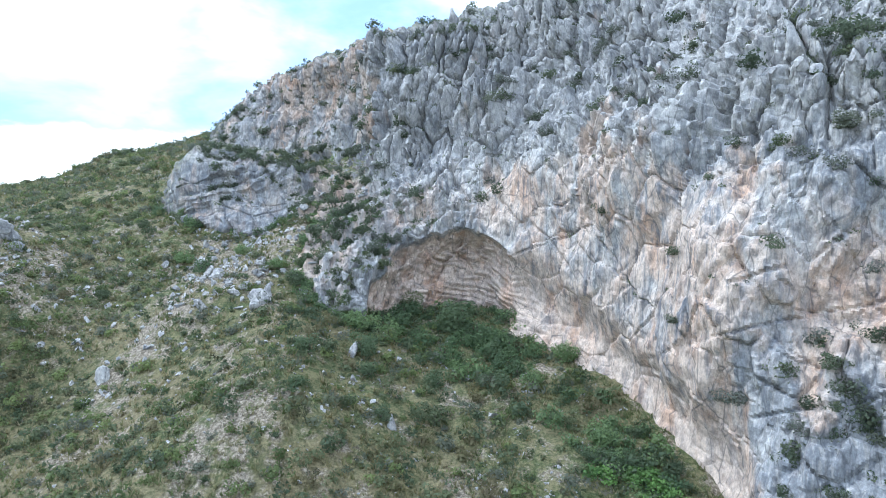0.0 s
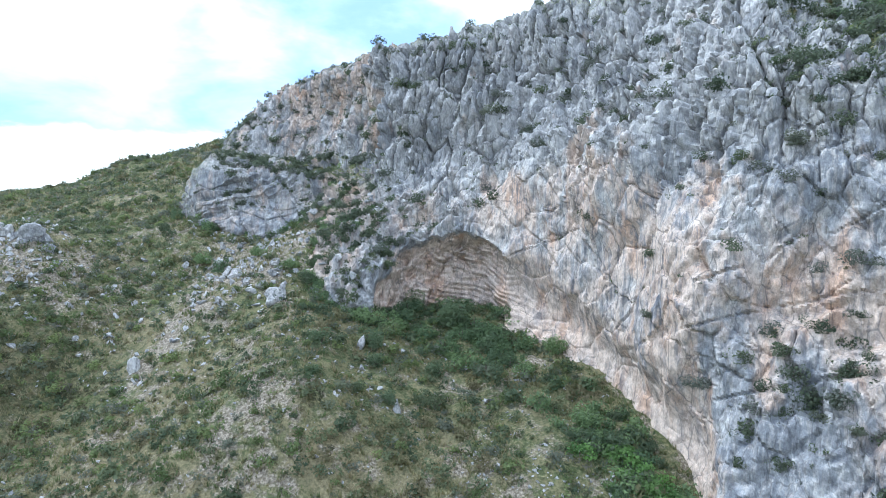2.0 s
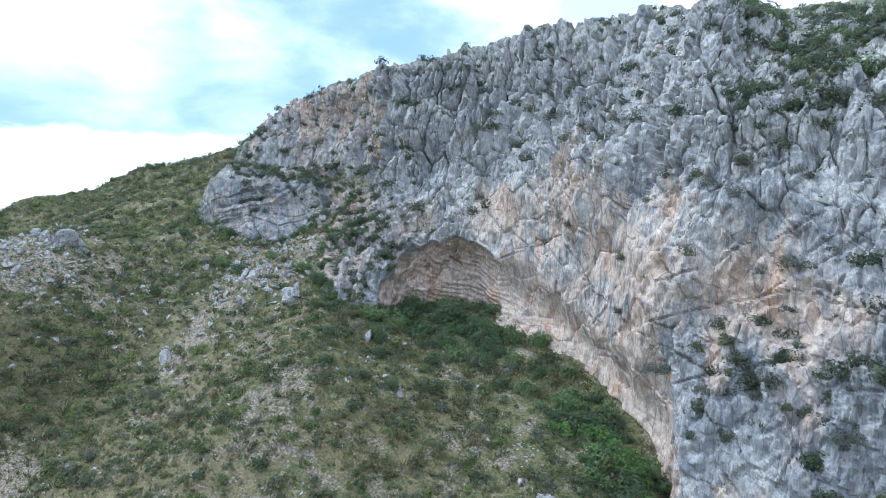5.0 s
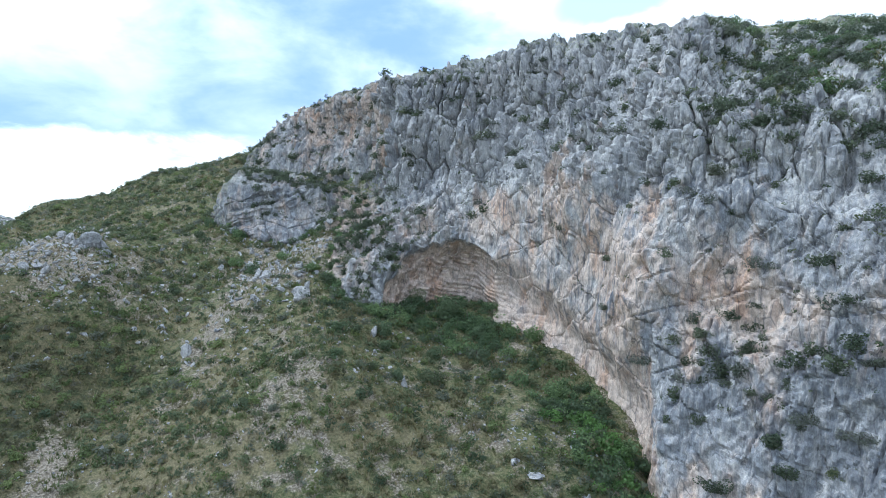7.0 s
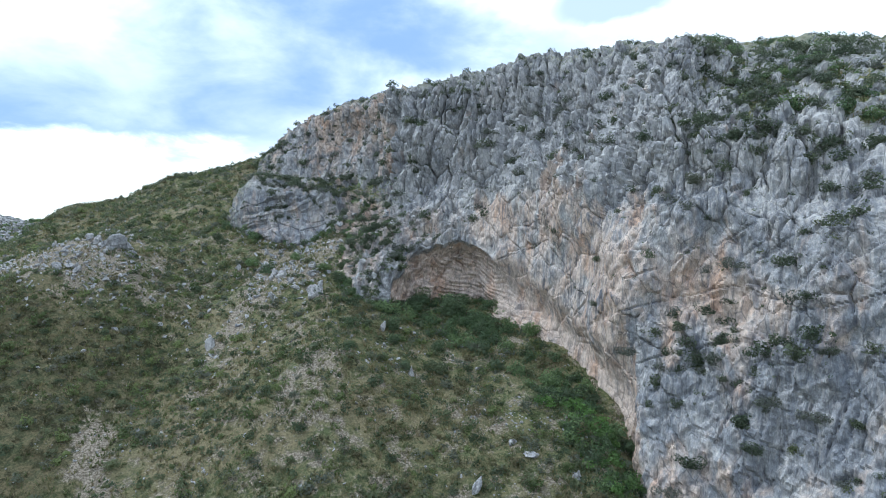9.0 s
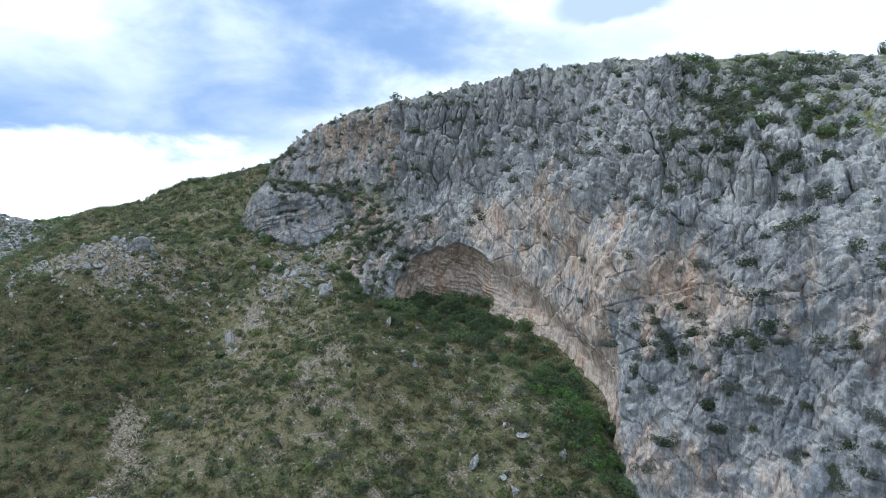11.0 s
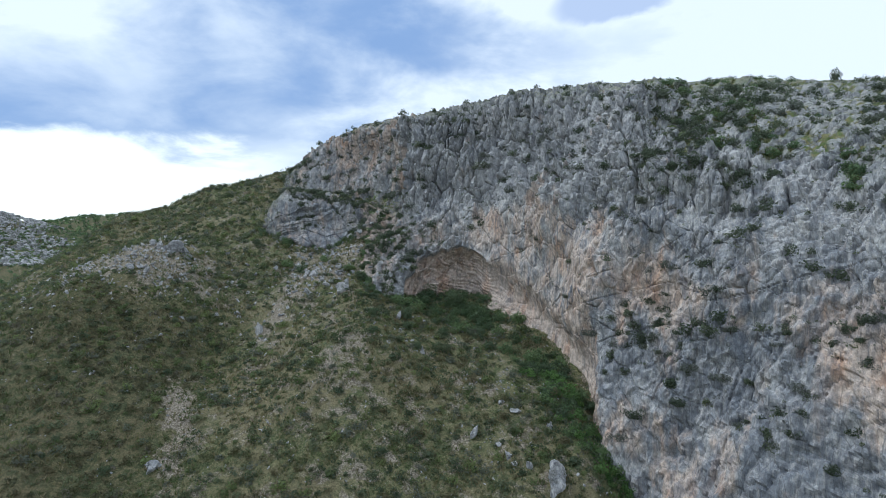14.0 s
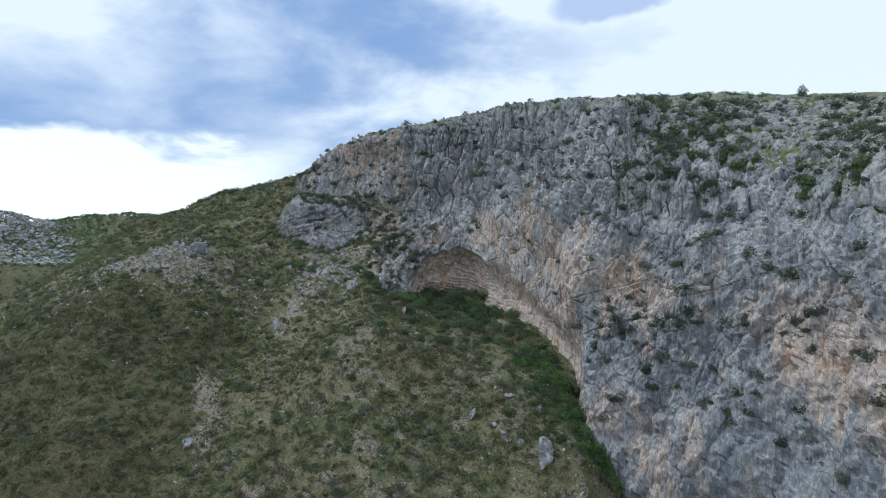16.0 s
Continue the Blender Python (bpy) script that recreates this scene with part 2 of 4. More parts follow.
def foliage(name, dark, light, grey):
    s = Nodes(name, 0.7)
    leaf = s.n.new("ShaderNodeNewGeometry").outputs["Random Per Island"]
    tone = s.attribute("tone")
    colour = s.mix(s.between(s.sum("ADD", s.sum("MULTIPLY", leaf, 0.45), s.sum("MULTIPLY", tone, 0.75)), 0.1, 1.05), dark, light)
    colour = s.mix(s.between(s.sum("FRACT", s.sum("MULTIPLY", tone, 7.31), 0.0), 0.62, 0.9), colour, grey)
    mat = s.done(colour)
    thin, both, end = s.n.new("ShaderNodeBsdfTranslucent"), s.n.new("ShaderNodeMixShader"), s.n["Material Output"]
    s.l.new(colour, thin.inputs[0])
    both.inputs[0].default_value = 0.48
    s.l.new(s.out.outputs[0], both.inputs[1])
    s.l.new(thin.outputs[0], both.inputs[2])
    s.l.new(both.outputs[0], end.inputs[0])
    return mat


ROCK = limestone("limestone", True)
STONE = limestone("loose_limestone", False)
EARTH = hillside()
SCRUB = foliage("scrub_leaves", (0.074, 0.106, 0.062), (0.182, 0.208, 0.114), (0.165, 0.180, 0.140))
LEAVES = foliage("dark_leaves", (0.070, 0.094, 0.062), (0.145, 0.172, 0.110), (0.155, 0.170, 0.142))
GREEN = foliage("green_leaves", (0.088, 0.140, 0.074), (0.205, 0.282, 0.128), (0.118, 0.158, 0.094))
OLIVE = foliage("olive_leaves", (0.096, 0.132, 0.056), (0.215, 0.262, 0.105), (0.165, 0.150, 0.085))
LUSH = foliage("lush_leaves", (0.085, 0.160, 0.055), (0.190, 0.320, 0.095), (0.140, 0.220, 0.080))
HEATH = foliage("dry_heath", (0.066, 0.074, 0.042), (0.158, 0.146, 0.084), (0.165, 0.155, 0.120))
GRASS = foliage("dry_grass", (0.090, 0.125, 0.050), (0.250, 0.225, 0.115), (0.30, 0.26, 0.165))
bark = Nodes("grey_bark", 0.95)
BARK = bark.done(bark.mix(bark.noise(bark.at((3, 3, 0.6)), 4, 6), (0.06, 0.05, 0.04), (0.17, 0.15, 0.12)), bark.noise(bark.at((3, 3, 0.6)), 6, 5), 0.6, 0.03)


# ---- meshes from arrays ----
def mesh_of(name, verts, faces, mat, smooth=False, attributes=()):
    me = bpy.data.meshes.new(name)
    n = faces.shape[1]
    me.vertices.add(len(verts))
    me.vertices.foreach_set("co", np.ascontiguousarray(verts, np.float32).ravel())
    me.loops.add(len(faces) * n)
    me.loops.foreach_set("vertex_index", np.ascontiguousarray(faces, np.int32).ravel())
    me.polygons.add(len(faces))
    me.polygons.foreach_set("loop_start", np.arange(0, len(faces) * n, n, dtype=np.int32))
    me.polygons.foreach_set("use_smooth", np.full(len(faces), smooth))
    me.materials.append(mat)
    for key, values in attributes:
        a = me.attributes.new(key, "FLOAT", "POINT")
        a.data.foreach_set("value", np.ascontiguousarray(values, np.float32))
    me.update(calc_edges=True)
    return me


def grid_faces(rows, cols):
    i = np.arange(rows * cols).reshape(rows, cols)
    return np.stack([i[:-1, :-1], i[:-1, 1:], i[1:, 1:], i[1:, :-1]], -1).reshape(-1, 4)


def part(name, me, parent, label="", m=None):
    ob = new(name, me)
    ob.parent = parent
    if m is not None:
        ob.matrix_basis = m
    if label:
        ob["label"] = label
    return ob


# ---- the ground: one sheet from the valley floor over the hillside to the far hills ----
SLOPE_Y = (-4000, -30, 10, 30, 45, 62, 82, 101, 125, 150, 168, 182, 215, 300, 4000)
SLOPE_Z = (-70, -64, -57, -46, -36, -26, -17.5, -9, 6, 23, 34.0, 31.5, 10, -8, -30)


def bell(v, middle, width):
    return np.exp(-(((v - middle) / width) ** 2))


def ground_form(x, y):
    z = sum(np.interp(y + d, SLOPE_Y, SLOPE_Z) for d in (-6, -3, 0, 3, 6)) / 5
    hill = step(-40, 40, y) * step(330, 200, y)
    z = z + 9 * bell(x, -88, 20) * bell(y, 88, 28)
    z = z + 6.5 * bell(x, -20, 13) * bell(y, 72, 24)
    z = z - 0.23 * np.maximum(-62 - x, 0) * step(108, 160, y) * hill
    z = z - (0.31 * np.maximum(-112 - x, 0) + 0.15 * np.maximum(-116 - x, 0)) * hill
    z = z - np.maximum(z + 10, 0) * step(93, 97, y) * step(-16, -9, x) * step(24, 16, x) * step(125, 110, y)
    z = np.maximum(z, -70 - 0 * z)
    z = z - 0.95 * np.maximum(x - 25, 0) * step(75, 50, y) * step(-10, 25, y) * step(60, 40, x)
    z = z - 3.0 * bell(x, -54, 13) * bell(y, 74, 22) + 4.5 * bell(x, -23, 11) * bell(y, 113, 13) - 1.5 * bell(x, -124, 18) * bell(y, 168, 30)
    z = z + 3.2 * bell(x, -49, 13) * bell(y, 117, 10) + 3.2 * bell(x, 17, 9) * bell(y, 40, 8)
    z = z + 5.0 * bell(x, -78, 15) * bell(y, 105, 11)
    z = z + 5.5 * bell(x, -36, 13) * bell(y, 95, 12) + 3.5 * bell(x, -26, 7) * bell(y, 106, 8)
    z = z + 4.0 * bell(x, -76, 16) * bell(y, 38, 13) - 0.8 * bell(x, -80, 20) * bell(y, 165, 22)
    z = z + 4.0 * bell(x, -112, 14) * bell(y, 143, 10) - 4.0 * bell(x, -115, 16) * bell(y, 170, 14)
    far = 47 * bell(x, -430, 120) * bell(y, 500, 90) + 72 * bell(x, -560, 330) * bell(y, 1000, 190) + 90 * bell(x, 300, 700) * bell(y, 1500, 300)
    return z + far


def ground_height(x, y):
    p = np.stack([x, y, 0 * x], 1)
    near = step(700, 250, np.hypot(x, y - 80))
    rough = 0.9 * fractal(p / 11, 3, 31) + 0.30 * fractal(p / 2.6, 3, 41)
    return ground_form(x, y) + rough * (0.15 + 0.85 * near) + (1 - near) * 3.0 * fractal(p / 60, 3, 51)


def graded(low, high, fine, reach):
    """Even steps between low and high, and steps that grow from there out to reach."""
    out, d = [], fine
    while sum(out) < reach:
        d *= 1.22
        out.append(d)
    tail = np.cumsum(out)
    return np.r_[low - tail[::-1], np.arange(low, high, fine), high + np.r_[0, tail]]


gx, gy = graded(-128, 48, 0.55, 3600), graded(22, 172, 0.55, 3600)
mx, my = np.meshgrid(gx, gy)
gz = ground_height(mx.ravel(), my.ravel())


def heath_at(x, y):
    """Dark, dry heath covers the hollow and the shoulder of the hill."""
    return step(-44, -60, x) * step(97, 80, y)


def rocky_at(x, y):
    """The shoulder of the hill, the ramp beside the cave and a rib above the hollow are strewn with ledges of rock."""
    return np.clip(1.1 * bell(x, -90, 19) * bell(y, 99 + 0.12 * (x + 90), 11) + 0.9 * bell(x, -29, 11) * bell(y, 104, 11) + 0.4 * bell(x, -42, 8) * bell(y, 100, 18) + 0.45 * bell(x, -74, 15) * bell(y, 95, 8), 0, 1)


def bare_at(x, y):
    """Strips of bare stony earth."""
    return np.clip(bell(x + 0.35 * (y - 58), -55, 3.4) * bell(y, 57, 12) + 0.4 * bell(x - 0.2 * (y - 90), -41, 6) * bell(y, 94, 16) + 0.25 * bell(x + 0.3 * (y - 66), -23, 6) * bell(y, 66, 18), 0, 1)


ground = new("ground", mesh_of("ground", np.stack([mx.ravel(), my.ravel(), gz], 1), grid_faces(len(gy), len(gx)), EARTH, True,
                               [("heath", np.maximum(heath_at(mx.ravel(), my.ravel()), 0.75 * step(200, 260, my.ravel()))), ("bare", np.maximum(bare_at(mx.ravel(), my.ravel()), 0.5 * rocky_at(mx.ravel(), my.ravel())))]))
tagged(ground, "steep hillside of dry grass, earth and pale limestone rubble", "hillside", kind="structure")

# ---- the cliff: a surface drawn over level lines that run from the far left round the cave to the right ----
FOOT = [(-66, 140, -12), (-50, 119, 0), (-27, 113, -2), (-21, 90, -14), (3, 97, -16), (12, 85, -24), (21, 72.5, -30),
        (26, 60, -36), (32, 48, -48), (42, 35, -56), (54, 16, -62), (64, -6, -66), (82, -60, -72), (110, -150, -72)]
LOW = [(-64, 143, 0), (-51, 120, 8), (-27, 118, 7), (-18, 94, -4), (3, 97.5, -6.5), (13.2, 87, -11.5), (23, 73, -17),
       (27, 63, -20), (34.5, 53, -22), (49, 37, -26), (58, 24, -29), (66, 6, -32), (86, -52, -34), (116, -150, -34)]
MID = [(-63, 148, 8), (-50, 123, 18), (-27, 124, 14), (-14.5, 105, 7), (3, 97, 4), (15, 92, 2), (25.5, 72, -1),
       (28, 62.5, -3), (40, 56, -4), (53, 38, -5), (63, 32, -5), (67, 19, -9), (92, -40, -10), (124, -150, -10)]
RIM = [(-64, 155, 14), (-49, 134, 20), (-27, 132, 20), (-12.5, 112, 18), (3, 104, 16), (13, 98, 18), (23, 79, 14.5),
       (34, 64, 11), (41, 58, 12), (53, 47, 8), (66, 37, 9), (71, 25, 8), (98, -30, 8), (132, -150, 8)]
UPPER = [(-66, 163, 19), (-49, 145, 30), (-26, 137, 33), (-10, 115, 31), (5, 110, 31), (19, 102, 32), (29.5, 83, 24),
         (37, 67, 26), (43.5, 64, 24.5), (58, 58, 26), (75, 52, 27), (84, 40, 25), (112, -15, 25), (150, -150, 25)]
CREST = [(-70, 172, 22), (-48, 155, 36.6), (-26, 142, 44.0), (-9, 126, 43.6), (6, 121, 45.4), (19, 117, 47.6), (33, 103, 46.3),
         (48, 90, 44.3), (68, 104, 48.3), (88, 98, 46.8), (108, 86, 43.5), (135, 78, 43.5), (165, 40, 46), (210, -150, 46)]
BACK = [(-72, 190, 15), (-45, 190, 30), (-20, 190, 38), (0, 190, 42), (12, 190, 44), (26, 190, 46), (44, 185, 47),
        (70, 180, 47), (95, 175, 47), (120, 170, 47), (150, 160, 47), (185, 140, 47), (220, 90, 54), (270, -150, 54)]
HEEL = [(x * 1.1 + 10, y + 60 if y > 50 else y, -75) for x, y, z in BACK]


def spline(knots, u):
    """Catmull-Rom through knots (first axis) at the places u."""
    k = np.concatenate([2 * knots[:1] - knots[1:2], knots, 2 * knots[-1:] - knots[-2:-1]])
    i = np.clip(np.floor(u).astype(int), 0, len(knots) - 2)
    f = (u - i).reshape((-1,) + (1,) * (knots.ndim - 1))
    a, b, c, d = k[i], k[i + 1], k[i + 2], k[i + 3]
    return 0.5 * (2 * b + (c - a) * f + (2 * a - 5 * b + 4 * c - d) * f**2 + (3 * b - a - 3 * c + d) * f**3)


def even(knots, length):
    """Places along the knots spaced by length(place) metres."""
    u = np.linspace(0, len(knots) - 1, 4000)
    way = np.linalg.norm(np.diff(spline(knots, u), axis=0), axis=1) / length(u[:-1])
    count = np.r_[0, np.cumsum(way)]
    return np.interp(np.linspace(0, count[-1], int(count[-1])), count, u)


levels = np.array([FOOT, LOW, MID, RIM, UPPER, CREST, BACK, HEEL], float)
along = even(levels[2], lambda u: np.where(u < 3.0, 0.27, np.where(u < 5.6, 0.27, np.where(u < 9.2, 0.22, np.where(u < 11.25, 0.31, 3.0)))))
upward = even(levels[:, 7], lambda u: np.where(u < 0.1, 1.0, np.where(u < 0.45, 0.42, np.where(u < 4.4, 0.25, np.where(u < 5.3, 0.34, np.where(u < 6, 1.2, 6.0))))))
sheet = spline(np.swapaxes(spline(levels, upward), 0, 1), along)
sheet = np.swapaxes(sheet, 0, 1)
rows, cols = sheet.shape[:2]


def normals(s):
    n = np.cross(np.gradient(s, axis=1), np.gradient(s, axis=0))
    return n / (np.linalg.norm(n, axis=2, keepdims=True) + 1e-9)


def softened(v, reach):
    """Running mean of a grid of vectors over reach steps either way."""
    for axis in (0, 1, 0, 1):
        pad = [(0, 0)] * 3
        pad[axis] = (reach + 1, reach)
        total = np.cumsum(np.pad(v, pad, mode="edge"), axis=axis)
        count = v.shape[axis]
        v = (np.take(total, np.arange(count) + 2 * reach + 1, axis) - np.take(total, np.arange(count), axis)) / (2 * reach + 1)
    return v


out = softened(normals(sheet), 16)
out = out / (np.linalg.norm(out, axis=2, keepdims=True) + 1e-9)
p = sheet.reshape(-1, 3)
n = out.reshape(-1, 3)
lv = np.repeat(upward, cols)
st = np.tile(along, rows)
x, y, z = p.T
# the cave under its arch, and the undercut that follows the foot of the wall down from it
arch = np.clip(1 - np.abs((x - 1.5) / np.where(x < 1.5, 13.0, 11.5)) ** 1.8 - np.abs((z + 9) / 12.6) ** 2.2, 0, 1) * step(2.6, 3.4, st) * step(5.9, 5.2, st) * step(3.2, 2.6, lv)
arch = np.clip(arch + (0.20 * fractal(p / 3.5, 3, 97) + 0.10 * facets(p / 1.6, 98) + 0.10 * smooth_noise(p * (1.1, 1.1, 0.12), 103)) * step(0, 0.04, arch), 0, 1)
hollow = np.sqrt(arch) * (3.9 + 2.6 * step(-9, 2, z))
brow = np.interp(y, (55, 64, 73, 84, 92), (-27, -22, -17.5, -11, -6))
under = bell(z, brow, np.where(z < brow, 9.0, 4.5)) * step(4.2, 4.75, st) * step(7.7, 7.1, st)
hollow = np.maximum(hollow, (3.2 + 2.6 * bell(y, 84, 10)) * under)
karst = step(2.5, 3.2, lv) * np.where(st > 8, step(2.6, 3.2, lv), 1)
karst = np.maximum(karst, 0.7 * step(4.6, 3.4, st) * step(2.4, 3.0, st)) * (1 - 0.55 * step(3.2, 2.2, st))
karst = np.maximum(karst, (0.34 * step(7.6, 8.8, st) * step(0.7, 1.2, lv) + 0.10 * step(6.7, 7.5, st) * step(2.0, 1.3, lv)) * step(-0.6, 0.0, fractal(p / 12, 2, 87)))
beside = step(1.9, 2.3, st) * step(3.9, 3.4, st) * step(3.0, 2.3, lv)
karst = karst * (1 - 0.8 * beside) * (1 - 0.35 * step(6.0, 7.2, st))
top = step(3.7, 4.2, lv + 0.5 * fractal(p / 9, 2, 88) + 0.75 * step(9.2, 10.4, st)) * step(6.9, 8.1, st)
far_off = step(11.4, 12.2, st) + step(4.6, 5.3, lv)
bend = 0.5 * np.stack([fractal(p / 4, 2, 61), fractal(p / 4, 2, 62), fractal(p / 4, 2, 63)], 1)
slant = 0.22 * z[:, None] * (1, 0.6, 0)
warp = p + 1.3 * bend
shiver = 0.45 * np.stack([fractal(p / 1.4, 2, 64), fractal(p / 1.4, 2, 65), fractal(p / 1.4, 2, 66)], 1)
calm = p + 0.5 * bend
plane = facets(calm / (11.0, 11.0, 15.0), 4, 0.9)
f1 = facets(warp / (6.5, 6.5, 9.0), 5, 0.4)
f4 = facets((warp + shiver) / (3.1, 3.1, 5.4), 8, 1.1)
f2 = facets((warp + shiver) / (1.5, 1.5, 2.6), 6, 2.0)
f3 = facets((p + shiver) / (0.7, 0.7, 0.9), 7, 0.7)
# rounded pillars of the karst, three sizes, and the broad plates of the lower wall
t1, e1, k1 = pillows((p + 0.8 * bend - 1.1 * slant) / (4.4, 4.4, 10.0), 5, 0.6, 0.07, 1.1, 0.6)
t2, e2, k2 = pillows((p + 0.4 * bend - 1.4 * slant + 0.3 * shiver) / (1.9, 1.9, 4.8), 6, 0.75, 0.08, 1.5, 0.5)
t3, _, k3 = pillows((p + 0.3 * bend - 1.4 * slant + 0.3 * shiver) / (1.0, 1.0, 2.5), 9, 0.6, 0.11, 1.2, 0.5)
r4, j4, k4 = pillows((p + 0.6 * bend + 2.2 * slant) / (4.8, 4.8, 13.0), 8, 0.3, 0.06, 1.1, 0.12)
r5, j5, k5 = pillows((p + 0.6 * bend + 1.4 * slant + 0.4 * shiver) / (2.4, 2.4, 5.6), 19, 0.3, 0.07, 1.6, 0.3)
low_right = step(6.6, 7.6, st) * step(3.2, 2.4, lv)
broken = step(-0.25, 0.35, fractal(p / 3.1, 2, 73))
flute = smooth_noise(p * (0.9, 0.9, 0.07), 71) + 0.5 * smooth_noise(p * (2.1, 2.1, 0.16), 72)
fine = fractal(p / 0.9, 3, 74)
push = 2.2 * (1 - karst) * plane + (0.75 - 0.05 * karst) * f1 + (0.45 - 0.05 * karst) * f4 + (0.10 + 0.06 * karst) * f2 + (0.05 + 0.03 * karst) * f3 + 0.07 * fine
cleft = step(0.14, 0.0, np.abs(smooth_noise((p + 0.5 * bend) * (0.34, 0.34, 0.045), 75))) + 0.6 * step(0.16, 0.0, np.abs(smooth_noise((p + 0.3 * bend) * (0.85, 0.85, 0.11), 76)))
push = push + karst * (1 - 0.45 * top) * (2.1 * t1 - 0.9 * e1 + (1.05 + 0.5 * broken) * t2 - 0.6 * e2 * (0.3 + 0.7 * broken) + 0.5 * t3 - 1.6)
run = 0.55 * x - 0.84 * y
lines = np.zeros(len(p))
for k, (angle, width) in enumerate(((0.62, 0.06), (0.95, 0.05), (2.3, 0.05), (0.35, 0.05))):
    down, on = z * math.cos(angle) - run * math.sin(angle), run * math.cos(angle) + z * math.sin(angle)
    w = smooth_noise(np.stack([down / 6.5, on / 34, 0 * z + 7.7 * k], 1) + 0.05 * bend, 77 + k)
    lines = np.maximum(lines, step(width, 0.0, np.abs(w)) * step(-0.2, 0.2, fractal(p / 8, 2, 86 + k)))
push = push - 0.45 * lines * (1 - 0.6 * karst) * (1 - np.clip(arch * 3, 0, 1))
push = push - (0.3 + 0.45 * karst) * cleft * (0.25 + 0.75 * broken)
push = push + (1 - karst) * ((0.60 + 0.25 * low_right) * r4 - 0.32 * j4 + (0.12 + 0.20 * broken + 0.12 * low_right) * r5 - 0.15 * low_right * j5 + 0.06 * t3)
ribs = 1.5 * np.abs(smooth_noise((p + 0.35 * bend) * (0.42, 0.42, 0.05), 171)) + 0.75 * np.abs(smooth_noise((p + 0.2 * bend) * (1.1, 1.1, 0.13), 172))
push = push + (0.15 * flute + (0.16 + 0.14 * bell(st, 5.6, 1.2)) * ribs) * (1 - 0.75 * karst) * (1 - 0.8 * beside) * (1 - 0.7 * low_right) + 0.9 * fractal(p / 16, 3, 81)
push = push + low_right * (0.55 * f4 + 0.24 * f2 + 0.10 * f3)
bedded = step(3.1, 2.3, st) * step(3.3, 2.8, lv) * step(-0.5, 0.2, fractal(p / 7, 2, 95))
beds = z - 0.27 * x + 0.5 * fractal(p / 9, 2, 91)
push = push * (1 - 0.25 * bedded) + bedded * (0.26 * np.tanh(5 * np.sin(3.1 * beds)) + 0.42 * np.tanh(5 * np.sin(1.15 * beds + 1)) + 0.5 * r5 + 0.7 * f4 + 0.35 * f2)
along_wall = 0.55 * x - 0.84 * y
rise = (z - 0.58 * along_wall + 4.0 * fractal(p / 14, 2, 93)) / 8.5
saw = rise - np.floor(rise)
terrace = (saw - 0.5 - 0.95 * step(0.62, 1.0, saw)) * (0.6 + 0.6 * smooth_noise(p / 11, 94))
push = push + 0.55 * terrace * (1 - karst) * step(5.6, 7.2, st)
strata = np.clip(arch * 3, 0, 1) + 0.3 * under
dipping = z + 0.5 * x + 1.3 * fractal(p / 5, 2, 92)
push = push + strata * (0.20 * np.tanh(3 * np.sin(2.2 * dipping)) * (0.4 + 0.6 * broken) + 0.14 * np.tanh(3 * np.sin(5.3 * dipping + 1)))
ring = np.hypot(x - 1.5, z + 9) + 0.7 * fractal(p / 6, 2, 101)
push = push + beside * (0.28 * np.tanh(4 * np.sin(1.9 * ring)) + 0.14 * np.tanh(4 * np.sin(4.7 * ring)) + 0.5 * f4 + 0.3 * f2)
push = push + np.clip(arch * 3, 0, 1) * (0.45 * f4 + 0.35 * f2 + 0.15 * f3)
push = push * (1 - 0.5 * np.clip(under, 0, 1)) * (1 - 0.55 * np.clip(far_off, 0, 1)) * (1 - 0.15 * np.clip(arch * 3, 0, 1)) - hollow
q = p + n * push[:, None]
cliff_points = q.reshape(rows, cols, 3)
cliff_normals = normals(cliff_points)
stain = 0.95 * np.clip(arch * 6, 0, 1) + 0.26 * beside + 1.0 * under + 0.38 * bell(x, 27, 12) * bell(z, -3, 11) * bell(y, 66, 16) + 0.42 * bell(z, 8, 6) * bell(x, 9, 10)
stain = stain + 0.30 * bell(st, 10, 1.8) * bell(lv, 1.8, 0.7) + 0.38 * bell(x, 21, 3) * bell(z, 14, 5) + 0.34 * bell(x, 41, 6) * bell(z, -5, 5)
stain = stain + (0.08 + 0.24 * step(0.05, 0.45, fractal(p / (4, 4, 11), 3, 99))) * (1 - karst) * step(3.0, 4.0, st) + 0.28 * (1 - karst) * bell(st, 6.3, 1.5) + 0.40 * step(3.4, 2.6, st) + 0.22 * bell(st, 2.0, 0.6) * bell(lv, 4.2, 0.5) + 0.5 * bell(x, 65, 7) * bell(z, -18, 14) + 0.4 * bell(lv, 0.55, 0.3) * step(7.2, 8.0, st) * step(9.6, 9.0, st)
stain = stain + 0.20 * bell(x, 17, 7) * bell(z, -1, 9) * bell(y, 86, 12) + 0.25 * bell(x, 0, 14) * bell(z, 5, 4) * step(3.2, 2.7, lv)
stain = stain + 0.34 * step(0.15, 0.6, fractal(p / (5, 5, 8), 3, 96)) * karst
# random tone of each plate, then dark crack lines and one dark slab
plate_shading = (0.6 * k4 + 0.4 * k5) * (1 - karst) + (0.3 * k1 + 0.4 * k2 + 0.2 * k3) * karst
